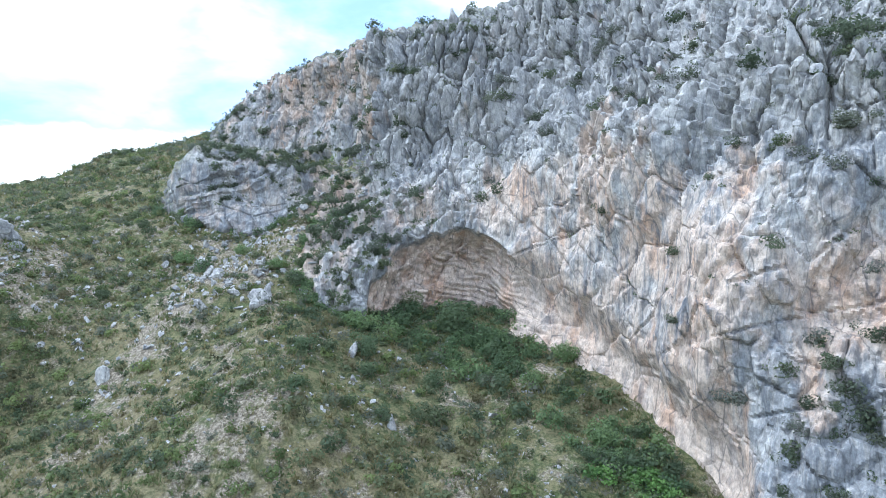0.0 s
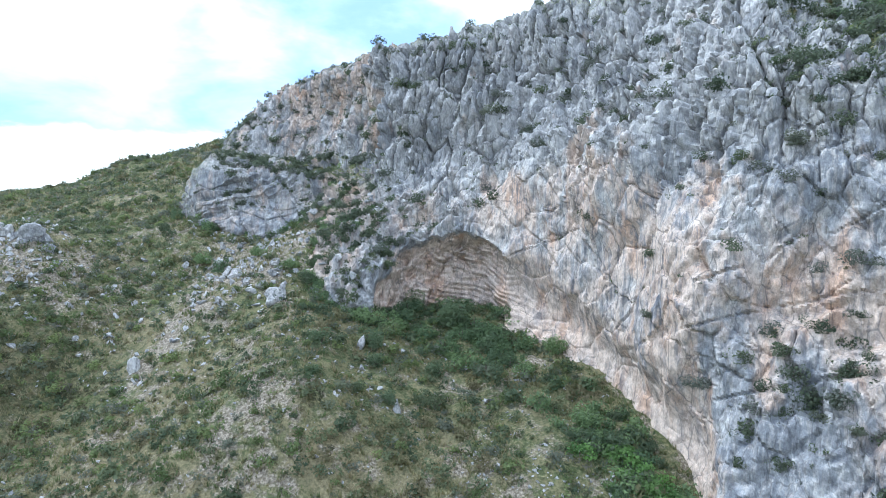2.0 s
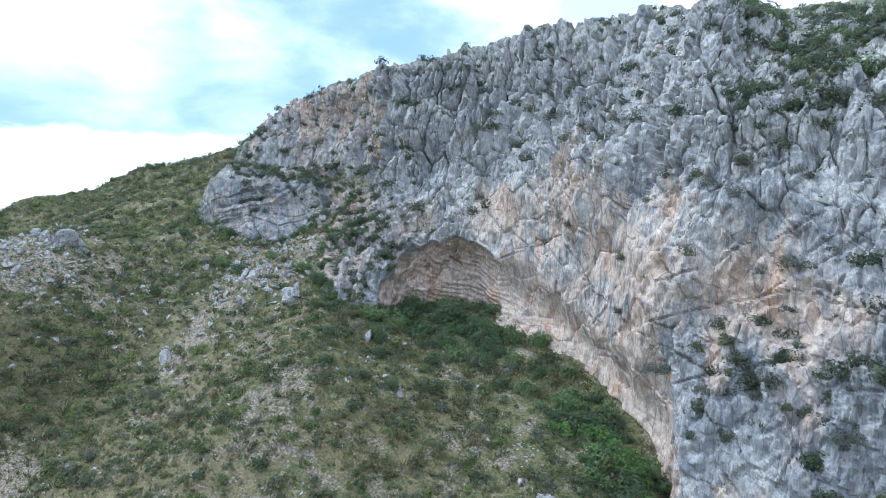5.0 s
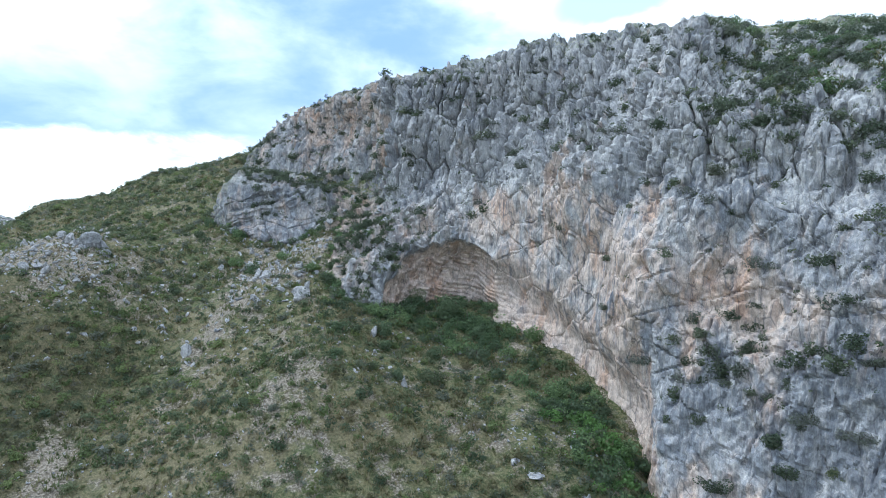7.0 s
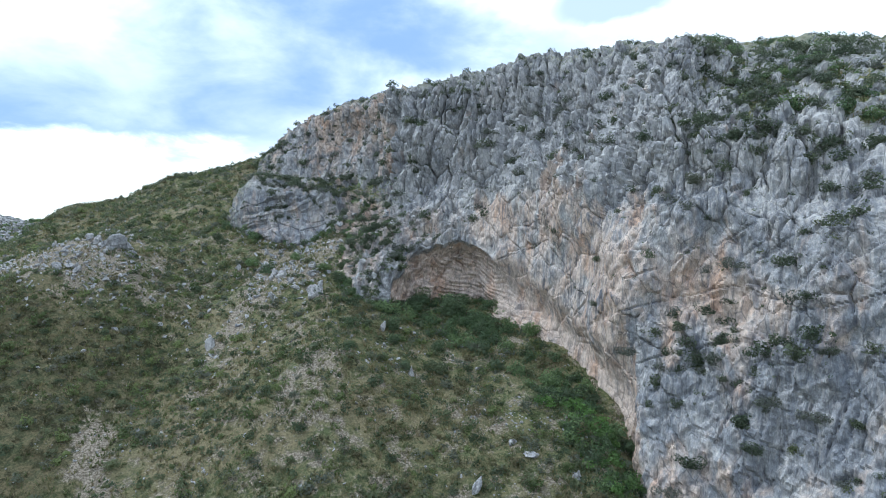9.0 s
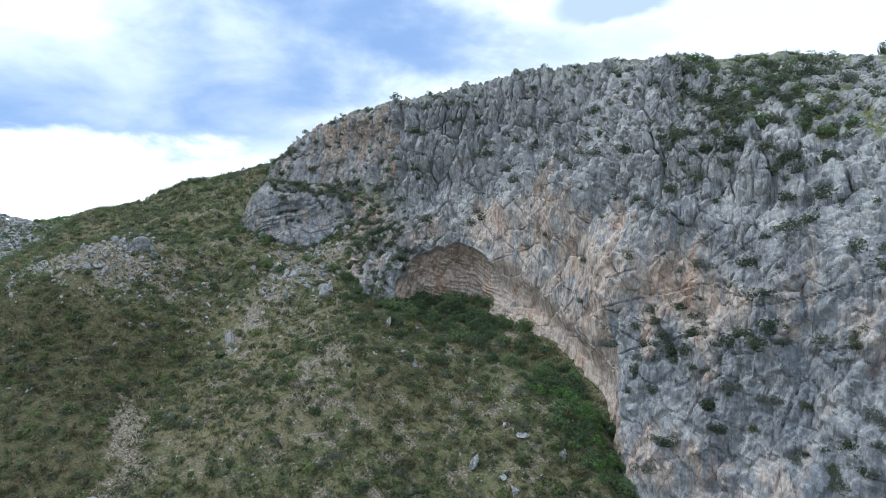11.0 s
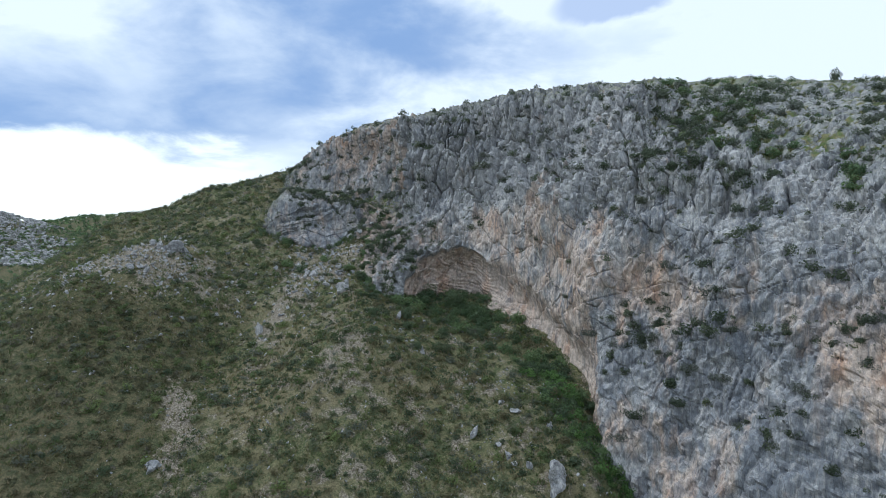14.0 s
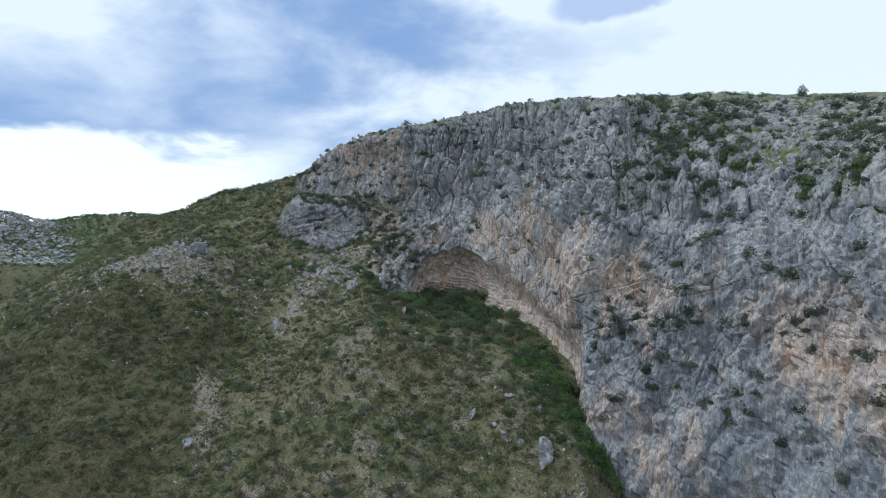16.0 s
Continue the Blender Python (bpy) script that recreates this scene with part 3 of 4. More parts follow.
# light put into the colour: upper rock and cave wall paler, lower right darker
plate_shading = plate_shading - 0.8 * karst * step(2.2, 2.8, lv) + 0.5 * lines + 0.5 * bell(x, 46, 5) * bell(z, 4, 6) + (0.22 + 0.35 * step(8.2, 9.0, st)) * step(6.4, 7.6, st) * step(8, -10, z) - 0.75 * bell(st, 5.3, 1.2) * bell(lv, 2.4, 0.9) + 0.25 * step(3.2, 2.4, st)
dip = step(0.52, 0.0, t2 + 0.7 * t1)
turf = 1.7 * top * (0.12 + 0.88 * dip) + 1.2 * step(4.6, 4.9, lv) * (0.45 + 0.55 * dip) + 1.3 * step(3.4, 2.4, st) * bell(lv, 2.75, 0.35) + step(1.2, 0.5, st)
cliff = new("cliff", mesh_of("cliff", q, grid_faces(rows, cols), ROCK, True, [("stain", stain), ("turf", turf), ("plate_shading", plate_shading), ("wall", (1 - karst) * (1 - 0.6 * low_right) * (1 - np.clip(arch * 6, 0, 1)) * (1 - 0.75 * np.clip(under, 0, 1)) * (1 - beside) * (0.3 + 0.7 * step(2.6, 3.4, st)))]))
cliff.data.set_sharp_from_angle(angle=radians(18))
tagged(cliff, "grey limestone cliff with ochre stains, cracks and a shallow arched cave", "cliff", kind="structure")

# ---- the shapes that are scattered: rocks, shrubs, tufts ----
from mathutils.bvhtree import BVHTree

rng = np.random.default_rng(11)


def ball(level):
    bm = bmesh.new()
    bmesh.ops.create_icosphere(bm, subdivisions=level, radius=1.0)
    v = np.array([u.co[:] for u in bm.verts])
    f = np.array([[u.index for u in g.verts] for g in bm.faces])
    bm.free()
    return v, f


def rock_shape(level, salt, tall=1.0, cracked=0.0):
    """A broken limestone block: a ball cut by planes, then roughened."""
    v, f = ball(level)
    local = np.random.default_rng(salt)
    for _ in range(18):
        d = local.normal(size=3)
        d /= np.linalg.norm(d)
        over = np.maximum(v @ d - local.uniform(0.24, 0.66), 0)
        v = v - 0.97 * over[:, None] * d
    v = v * (1 + 0.11 * fractal(v * 2.1 + salt, 3, salt, 0.6))[:, None]
    if cracked:
        d1, d2, _, c = cells(v * (1.7, 1.7, 2.3) + salt, salt)
        v = v * (1 + cracked * (facets(v * 2.4, salt) + 0.5 * facets(v * 5.0, salt + 1) + 1.2 * unit(c[:, 0], c[:, 1], c[:, 2], salt) - 0.9 * (1 - step(0, 0.12, d2 - d1))))[:, None]
    return v * (local.uniform(0.8, 1.2), local.uniform(0.7, 1.0), tall), f


def crown_shape(leaves, salt, lobes=6, leaf=0.2, tall=0.8, inner=0.55, wide=0.42):
    """A shrub's crown: small leaf sprays set on the skins of several lobes, with gaps between them."""
    local = np.random.default_rng(salt)
    mid = local.normal(size=(lobes, 3)) * (wide, wide, 0.24) + (0, 0, 0.42)
    big = local.uniform(0.28, 0.52, lobes)
    which = local.choice(lobes, leaves, p=big**2 / (big**2).sum())
    d = local.normal(size=(leaves, 3))
    d /= np.linalg.norm(d, axis=1, keepdims=True)
    c = mid[which] + d * (big[which] * local.uniform(inner, 1.08, leaves))[:, None]
    c[:, 2] = np.maximum(c[:, 2] * tall, 0.02)
    a = d + (0, 0, 0.25) + 0.5 * local.normal(size=(leaves, 3))
    b = np.cross(a, local.normal(size=(leaves, 3)))
    a = np.cross(b, a)
    a /= np.linalg.norm(a, axis=1, keepdims=True)
    b /= np.linalg.norm(b, axis=1, keepdims=True)
    size = leaf * local.uniform(0.6, 1.3, (leaves, 1))
    v = np.stack([c - a * size * 0.5, c + a * size * 0.5 - b * size * 0.25, c + b * size * 0.7], 1).reshape(-1, 3)
    return v, np.arange(leaves * 3).reshape(-1, 3)


def tuft_shape(blades, salt):
    local = np.random.default_rng(salt)
    turn = local.uniform(0, 2 * np.pi, blades)
    lean = local.uniform(0.15, 0.9, blades)
    side = np.stack([-np.sin(turn), np.cos(turn), 0 * turn], 1) * 0.13
    root = local.normal(size=(blades, 3)) * (0.16, 0.16, 0)
    tip = root + np.stack([np.cos(turn) * lean, np.sin(turn) * lean, local.uniform(0.5, 1.0, blades)], 1)
    return np.stack([root - side, root + side, tip], 1).reshape(-1, 3), np.arange(blades * 3).reshape(-1, 3)


def spread(name, shapes, place, size, mat, label, category, tones=None, tilt=0.0, squash=None):
    """Many small things as one mesh: each takes one of the shapes, its own turn, size and tone."""
    k = len(place)
    kinds = rng.integers(0, len(shapes), k)
    turn = rng.uniform(0, 2 * np.pi, k)
    c, s_ = np.cos(turn), np.sin(turn)
    tones = rng.uniform(0, 1, k) if tones is None else tones
    vs, fs, ts, count = [], [], [], 0
    for i, (v, f) in enumerate(shapes):
        m = np.where(kinds == i)[0]
        if not len(m):
            continue
        w = v[None] * size[m][:, None, None]
        if squash is not None:
            w = w * squash[m][:, None, :]
        r = np.stack([w[..., 0] * c[m, None] - w[..., 1] * s_[m, None], w[..., 0] * s_[m, None] + w[..., 1] * c[m, None], w[..., 2]], -1)
        if tilt:
            lean = rng.normal(size=(len(m), 1, 2)) * tilt
            r[..., 2] += (r[..., :2] * lean).sum(-1)
        vs.append((r + place[m][:, None]).reshape(-1, 3))
        fs.append((f[None] + (np.arange(len(m)) * len(v))[:, None, None] + count).reshape(-1, 3))
        ts.append(np.repeat(tones[m], len(v)))
        count += len(m) * len(v)
    ob = new(name, mesh_of(name, np.concatenate(vs), np.concatenate(fs), mat, False, [("tone", np.concatenate(ts))]))
    return tagged(ob, label, category, kind="stuff")


# ---- where the ground lies open, and where on the cliff something can stand ----
thin = cliff_points[::3, ::3]
tr, tc = thin.shape[:2]
tree_of_cliff = BVHTree.FromPolygons(thin.reshape(-1, 3).tolist(), grid_faces(tr, tc).tolist())


def open_ground(x, y, z):
    """True where no rock stands over the place."""
    keep = np.ones(len(x), bool)
    for i in np.where((y > 30) & (x > -80))[0]:
        if tree_of_cliff.ray_cast(Vector((x[i], y[i], z[i] - 0.3)), Vector((0, 0, 1)))[0] is not None:
            keep[i] = False
    return keep


def on_ground(k, low, high):
    x, y = rng.uniform(low[0], high[0], k), rng.uniform(low[1], high[1], k)
    return x, y


def patch(x, y, size, salt):
    return fractal(np.stack([x, y, 0 * x], 1) / size, 3, salt)


def seated(x, y, sink=0.1):
    return np.stack([x, y, ground_height(x, y) - sink], 1)


def belt(x, y):
    """How much a place lies in the moist green belt below the cave and along the foot of the wall."""
    line = np.interp(y, (40, 50, 63, 72, 82, 95), (38, 32, 25, 21, 16, 12))
    along_wall = step(14, 4, line - x) * step(38, 50, y)
    below_cave = step(24, 8, np.hypot((x - 2) * 0.85, (y - 94) * 1.5)) * step(68, 82, y)
    return np.clip(np.maximum(along_wall, below_cave), 0, 1)


# low scrub over the hillside
x, y = on_ground(17000, (-150, 28), (44, 182))
kept = (patch(x, y, 8, 101) + 0.5 * patch(x, y, 2.5, 102) > rng.uniform(-1.6, 0.3, len(x))) & (rng.uniform(0, 1, len(x)) < step(20, 45, y) * (1 - 0.45 * step(-22, -10, x) * step(64, 72, y))) & (np.maximum(bare_at(x, y), 0.8 * rocky_at(x, y)) < rng.uniform(0.1, 0.9, len(x)))
x, y = x[kept], y[kept]
z = ground_height(x, y)
kept = open_ground(x, y, z)
x, y, z = x[kept], y[kept], z[kept]
size = (0.36 + 1.0 * rng.uniform(0, 1, len(x)) ** 2.2) * (1 + 0.35 * belt(x, y))
SCRUB_SHAPES = [crown_shape(40, 200 + i, 5, 0.37, 0.85, 0.8) for i in range(7)]
tones = np.clip(0.5 + 0.28 * patch(x, y, 14, 103) + rng.normal(size=len(x)) * 0.30 - 0.2 * belt(x, y), 0, 1)
dry = rng.uniform(0, 1, len(x)) < 0.72 * heath_at(x, y) + 0.06
spread("heath", SCRUB_SHAPES, np.stack([x, y, z - 0.1], 1)[dry], size[dry], HEATH, "low brown and olive heath in the hollow of the hillside", "heath", tones[dry])
x, y, z, size, tones = x[~dry], y[~dry], z[~dry], size[~dry], tones[~dry]
spread("scrub", SCRUB_SHAPES, np.stack([x, y, z - 0.1], 1), size, SCRUB, "low olive and grey-green scrub over the stony hillside", "scrub", tones)

# tufts of grass
x, y = on_ground(48000, (-140, 30), (42, 176))
kept = (patch(x, y, 6, 111) > -0.45) & (rng.uniform(0, 1, len(x)) < 0.8)
x, y = x[kept], y[kept]
z = ground_height(x, y)
tones = np.clip(0.5 + 0.4 * patch(x, y, 10, 112) + rng.normal(size=len(x)) * 0.2 - 0.3 * heath_at(x, y), 0, 1)
spread("grass", [tuft_shape(5, 300 + i) for i in range(4)], np.stack([x, y, z - 0.04], 1), rng.uniform(0.35, 1.0, len(x)), GRASS,
       "dry and green grass tufts on the slope", "grass", tones)

# rubble of pale limestone in patches
x, y = on_ground(46000, (-135, 30), (42, 165))
kept = 0.8 * patch(x, y, 5, 121) + 0.7 * patch(x, y, 1.6, 122) > rng.uniform(0.35, 0.95, len(x))
kept |= (bare_at(x, y) * 0.75 + 0.7 * bell(x, -80, 14) * bell(y, 100, 7) + 0.5 * rocky_at(x, y) * step(-60, -75, x) > rng.uniform(0.4, 1.6, len(x)))
kept |= rng.uniform(0, 1, len(x)) < 0.05
kept &= rng.uniform(0, 1, len(x)) > 0.75 * heath_at(x, y)
x, y = x[kept], y[kept]
z = ground_height(x, y)
kept = open_ground(x, y, z)
x, y, z = x[kept], y[kept], z[kept]
size = 0.16 + 0.55 * rng.uniform(0, 1, len(x)) ** 2.6
spread("rubble", [rock_shape(1, 400 + i, 0.6) for i in range(5)], np.stack([x, y, z], 1), size, STONE, "pale limestone rubble scattered in the grass", "rubble", tilt=0.3)

x, y = on_ground(7000, (-130, 60), (-10, 125))
kept = 1.2 * rocky_at(x, y) + 0.06 > rng.uniform(0.03, 1.8, len(x))
x, y = x[kept], y[kept]
z = ground_height(x, y)
kept = open_ground(x, y, z)
x, y, z = x[kept], y[kept], z[kept]
spread("rock_ledges", [rock_shape(2, 450 + i, 0.8) for i in range(5)], np.stack([x, y, z + 0.05], 1), 0.35 + 1.0 * rng.uniform(0, 1, len(x)) ** 1.8, STONE,
       "grey limestone ledges breaking through the hillside", "rocks", tilt=0.3)

# ---- boulders ----
BOULDERS = [mesh_of("boulder", *rock_shape(2, 500 + i, 0.9), STONE) for i in range(6)]
LARGE_BOULDERS = [mesh_of("boulder", *rock_shape(4, 510 + i, 0.9, 0.13), STONE) for i in range(3)]


def boulder(x, y, size, turn, label, tall=1.0):
    ob = new("boulder", LARGE_BOULDERS[int(rng.integers(0, 3))] if size > 1.2 else BOULDERS[int(rng.integers(0, 6))])
    ob.matrix_basis = pose(x, y, float(ground_height(np.array([x]), np.array([y]))[0]) - 0.05 * size * tall, *rng.uniform(-15, 15, 2), turn) @ Matrix.Diagonal((size, size * 0.8, size * tall, 1))
    return tagged(ob, label, "boulder", group="boulders on the hillside")


for x, y, size, tall in ((-5.6, 70.6, 1.3, 1.5), (-11.3, 76.4, 1.0, 0.9), (-8.7, 83.2, 0.8, 1.1), (-5.9, 83.2, 0.9, 0.8), (-14.3, 85, 0.8, 0.9), (-16.9, 74, 0.8, 1), (-8.4, 73.4, 0.9, 0.8), (-26.1, 91.2, 2.2, 1.0),
                         (6, 74.6, 2.0, 0.6), (4.6, 75.4, 1.3, 0.7), (3.3, 82.8, 1.3, 0.5), (-3.7, 78, 0.6, 1), (-46, 82.5, 1.5, 1.5), (13.2, 54.6, 2.5, 0.6), (10.4, 57.2, 1.9, 1.0), (11.5, 42.9, 1.7, 0.8), (4.4, 50, 1.7, 1.3), (18.3, 39.5, 4.2, 0.9),
                         (-12, 81.5, 1.6, 1.2), (-26.5, 90, 2.4, 1.0), (19.5, 52, 1.7, 0.9), (9, 47, 1.6, 1.0), (-53, 44, 2.0, 0.8), (14, 42, 1.8, 0.8), (10.5, 44.5, 1.4, 0.9)):
    boulder(x, y, size, rng.uniform(0, 360), "pale grey angular limestone boulder standing in the grass", tall)
x, y = on_ground(420, (-120, 34), (34, 130))
kept = (patch(x, y, 10, 131) > 0.05) & open_ground(x, y, ground_height(x, y))
for a, b in zip(x[kept][:120], y[kept][:120]):
    boulder(a, b, 0.3 + 0.55 * rng.uniform() ** 2, rng.uniform(0, 360), "weathered limestone boulder half sunk in the hillside", rng.uniform(0.6, 1.1))

x, y = on_ground(420, (-46, 90), (-14, 121))
kept = open_ground(x, y, ground_height(x, y)) & (patch(x, y, 8, 133) > -0.3)
for a, b in zip(x[kept][:60], y[kept][:60]):
    boulder(a, b, 0.5 + 1.5 * rng.uniform() ** 1.4, rng.uniform(0, 360), "grey limestone outcrop rising from the scrub of the ramp", rng.uniform(0.4, 0.8))
for a, b, size in ((-76, 104, 3.6), (-78.5, 103, 3.0), (-73.5, 104.5, 2.6), (-77, 101.5, 2.2), (-80, 104, 2.2), (-72, 102.5, 1.6), (-64.8, 114, 1.8), (-81, 95, 2.4), (-83, 93.5, 1.9), (-79, 94, 1.7), (-89, 103, 1.9), (-48.7, 107, 1.4), (-75.5, 105, 2.0), (-80, 103, 1.7), (-77, 102.5, 1.5), (-82, 105, 1.6), (-88, 96, 1.3), (-84, 98, 1.2), (-92, 94, 1.1), (-72, 100, 1.0)):
    boulder(a, b, size, rng.uniform(0, 360), "grey limestone outcrop on the shoulder of the hill", 0.9)

broken_side = rng.permutation(np.where((beside > 0.6) & (lv > 0.5) & (lv < 2.4) & (arch < 0.005))[0])
for i in broken_side[:70]:
    size = 0.5 + 1.3 * rng.uniform() ** 1.6
    ob = new("rock", BOULDERS[int(rng.integers(0, 6))])
    ob.matrix_basis = pose(*(q[i] - 0.2 * size * cliff_normals.reshape(-1, 3)[i]), *rng.uniform(-25, 25, 2), rng.uniform(0, 360)) @ Matrix.Diagonal((size * 1.2, size * 0.9, size * rng.uniform(0.6, 1.2), 1))
    tagged(ob, "grey angular limestone rock lodged in the broken face beside the cave", "rock", group="rocks beside the cave")

# ---- shrubs and small trees that stand apart ----
CROWNS = [mesh_of("crown", *crown_shape(960, 600 + i, 13, 0.128, 0.85, 0.82, 0.40), LEAVES, False, [("tone", np.full(2880, (i * 0.17) % 1))]) for i in range(6)]
GREEN_CROWNS = [mesh_of("crown", *crown_shape(960, 680 + i, 11, 0.128, 0.95, 0.75), GREEN, False, [("tone", np.full(2880, (0.1 + i * 0.21) % 1))]) for i in range(5)]
PALE_CROWNS = [mesh_of("crown", *crown_shape(960, 650 + i, 11, 0.128, 0.9, 0.75), SCRUB, False, [("tone", np.full(2880, (0.2 + i * 0.23) % 1))]) for i in range(4)]


def stem_mesh(salt):
    """A short stem that forks into tapering limbs."""
    local = np.random.default_rng(salt)
    vs, fs = [], []
    for i in range(5):
        tip = np.array([*local.normal(size=2) * 0.32, local.uniform(0.5, 0.85)])
        path = [np.zeros(3) - (0, 0, 0.35), np.array([0.02, 0, 0.12]), tip * (0.6, 0.6, 0.55), tip]
        base = len(vs)
        for c, r in zip(path, (0.07, 0.055, 0.03, 0.008)):
            for k in range(5):
                t = k * 2 * np.pi / 5
                vs.append(c + r * np.array([np.cos(t), np.sin(t), 0]))
        for ring in range(3):
            for k in range(5):
                a, b = base + ring * 5 + k, base + ring * 5 + (k + 1) % 5
                fs.append((a, b, b + 5, a + 5))
    return mesh_of("trunk", np.array(vs), np.array(fs), BARK, True)


STEMS = [stem_mesh(700 + i) for i in range(3)]


def shrub(place, size, pale, label, group, tall=1.0, name="shrub"):
    ob = new(name)
    ob.matrix_basis = pose(*place, 0, 0, rng.uniform(0, 360)) @ Matrix.Diagonal((size, size, size * tall, 1))
    part("trunk", STEMS[int(rng.integers(0, 3))], ob)
    kinds = PALE_CROWNS if pale else GREEN_CROWNS if name == "shrub" and "belt" in label else CROWNS
    part("crown", kinds[int(rng.integers(0, len(kinds)))], ob)
    return tagged(ob, label, name, group=group)


# rounded bushes dotted over the hillside, grey-green and fresh green
side = 2.15
ix, iy = np.meshgrid(np.arange(-135, 34, side), np.arange(32, 176, side))
x, y = (ix + rng.uniform(-0.46, 0.46, ix.shape) * side).ravel(), (iy + rng.uniform(-0.46, 0.46, iy.shape) * side).ravel()
kept = (patch(x, y, 9, 161) + 0.15 * step(-40, -10, x) * step(66, 110, y) + 0.3 * step(-62, -50, x) + 0.45 * step(-35, -50, x) * step(88, 100, y) > rng.uniform(-0.75, 0.55, len(x))) & (rocky_at(x, y) * 0.5 + bare_at(x, y) < 0.4)
x, y = x[kept], y[kept]
kept = open_ground(x, y, ground_height(x, y))
x, y = x[kept], y[kept]
BUSH_SHAPES = [crown_shape(150, 640 + i, 9, 0.27, 0.9, 0.85) for i in range(8)]
for name, mat, some, label in (("bushes", OLIVE, slice(0, None, 2), "rounded olive green bushes dotted over the hillside"),
                               ("grey_bushes", SCRUB, slice(1, None, 2), "rounded grey-green bushes dotted over the hillside")):
    spots = seated(x[some], y[some])
    spread(name, BUSH_SHAPES, spots, 0.5 + 1.1 * rng.uniform(0, 1, len(spots)) ** 1.9, mat, label, "bushes", rng.uniform(0, 1, len(spots)))

BIG_SHAPES = [crown_shape(210, 620 + i, 9, 0.215, 0.85, 0.85, 0.36) for i in range(5)]

# the green belt
x, y = on_ground(3400, (-32, 40), (40, 99))
kept = (belt(x, y) > rng.uniform(0.2, 1.0, len(x))) & (np.hypot(x - 12, y - 56) > 4.2) & (np.hypot(x - 18.6, y - 40) > 4) & open_ground(x, y, ground_height(x, y) + 0.5)
kept &= patch(x, y, 4, 163) > rng.uniform(-0.5, 0.2, len(x))
kept |= (np.hypot((x - 1) / 12, (y - 94) / 4) < 1) & (rng.uniform(0, 1, len(x)) < 0.8)
spots = seated(x[kept], y[kept])
for c in spots[:55]:
    shrub(c, (0.7 + 1.7 * rng.uniform() ** 1.6) * (1.3 if c[1] > 86 else 1.0), rng.uniform() < 0.25, "dense green shrub in the belt below the cave", "shrubs along the foot of the cliff", rng.uniform(0.8, 1.15))
for x, y, size, pale in ((-17, 77.6, 1.9, 0), (-9.4, 77.8, 1.6, 0), (-10.8, 82.2, 2.2, 0), (-0.7, 80.8, 1.9, 0), (-0.9, 73, 2.4, 1), (-6, 95, 2.9, 0), (2.6, 93, 3.4, 0), (6.4, 80.8, 2.1, 0), (-14.3, 95, 1.8, 0),
                         (-17.1, 70.2, 1.3, 0), (-11.3, 70.8, 1.5, 1), (0, 87.6, 2.2, 0), (-7.1, 71, 1.4, 0), (-4, 91, 1.9, 0), (-45.6, 108, 2.0, 0), (-41.1, 104, 2.0, 0), (-56.9, 116, 1.5, 1), (-55.6, 100, 1.5, 1), (-56.6, 122, 1.7, 0), (-20, 92, 1.6, 0), (-23, 95, 1.8, 1), (-21, 88.5, 1.3, 0), (-27, 98, 1.6, 0), (-31, 101, 1.4, 1), (-34, 106, 1.7, 0), (8.2, 84.6, 2.3, 0), (10, 82.6, 2.1, 0), (7, 87, 2.4, 0), (11.5, 80, 1.8, 0), (9.6, 86, 2.0, 0), (7.6, 90, 2.6, 0), (9.4, 88.2, 2.3, 0), (5.2, 92, 2.8, 0)):
    shrub(seated(np.array([x]), np.array([y]))[0], size, pale, "large rounded shrub in the belt of grass below the cave", "shrubs along the foot of the cliff", rng.uniform(0.9, 1.15))
others = spots[55:270]
spread("thicket", BIG_SHAPES, others, 0.5 + 1.7 * rng.uniform(0, 1, len(others)) ** 1.8, GREEN, "thicket of green shrubs along the foot of the cliff", "thicket", rng.uniform(0, 1, len(others)))

# fresh green growth where the foot of the wall stays moist
y = rng.uniform(44, 66, 130)
x = np.interp(y, (40, 50, 63, 72), (38, 32, 25, 21)) - 1.0 - 7.5 * rng.uniform(0, 1, 130) ** 1.5
moist = seated(x, y)
spread("lush_shrubs", BIG_SHAPES, moist, 0.6 + 1.1 * rng.uniform(0, 1, 130) ** 1.5, LUSH, "fresh green shrubs at the moist foot of the cliff", "shrubs", rng.uniform(0, 1, 130))

# shrubs in the clefts of the wall: the ones that stand out, then others on ledges
for x, y, z, size in ((26, 68, -8, 1.0), (25.5, 71, -0.3, 1.0), (37.5, 62.4, 9.1, 1.5), (39, 59.5, 12.3, 1.5), (32, 63.5, -14.8, 1.9), (42.5, 53, -0.5, 1.7),
                      (33, 48, -28, 1.9), (33.8, 56.5, -16.8, 1.3), (37, 64.7, 9.1, 1.4), (30.5, 65.6, 13, 1.5), (29.5, 77.8, 21.9, 1.7), (10.7, 100.3, 25.5, 2.2),
                      (51.6, 38, -10.6, 1.5), (40.3, 41.3, -25.8, 1.7), (62, 25, -24.6, 1.6), (45, 36.8, -19.3, 1.6), (48.7, 55.7, 20, 2.2), (41, 52, -12, 1.6),
                      (56.6, 31.3, -20, 1.6), (31.4, 49, -33, 1.5), (8, 99, 30, 1.6), (14, 96, 22, 1.5), (35, 66, 15, 1.2), (20, 80, 5, 1.2)):
    hit, normal = tree_of_cliff.find_nearest(Vector((x, y, z)))[:2]
    shrub(hit - normal * 0.2 * size - Vector((0, 0, 0.35 * size)), 1.2 * size, rng.uniform() < 0.2, "dark evergreen shrub rooted in a cleft of the rock", "shrubs on the cliff", rng.uniform(0.7, 1.0))
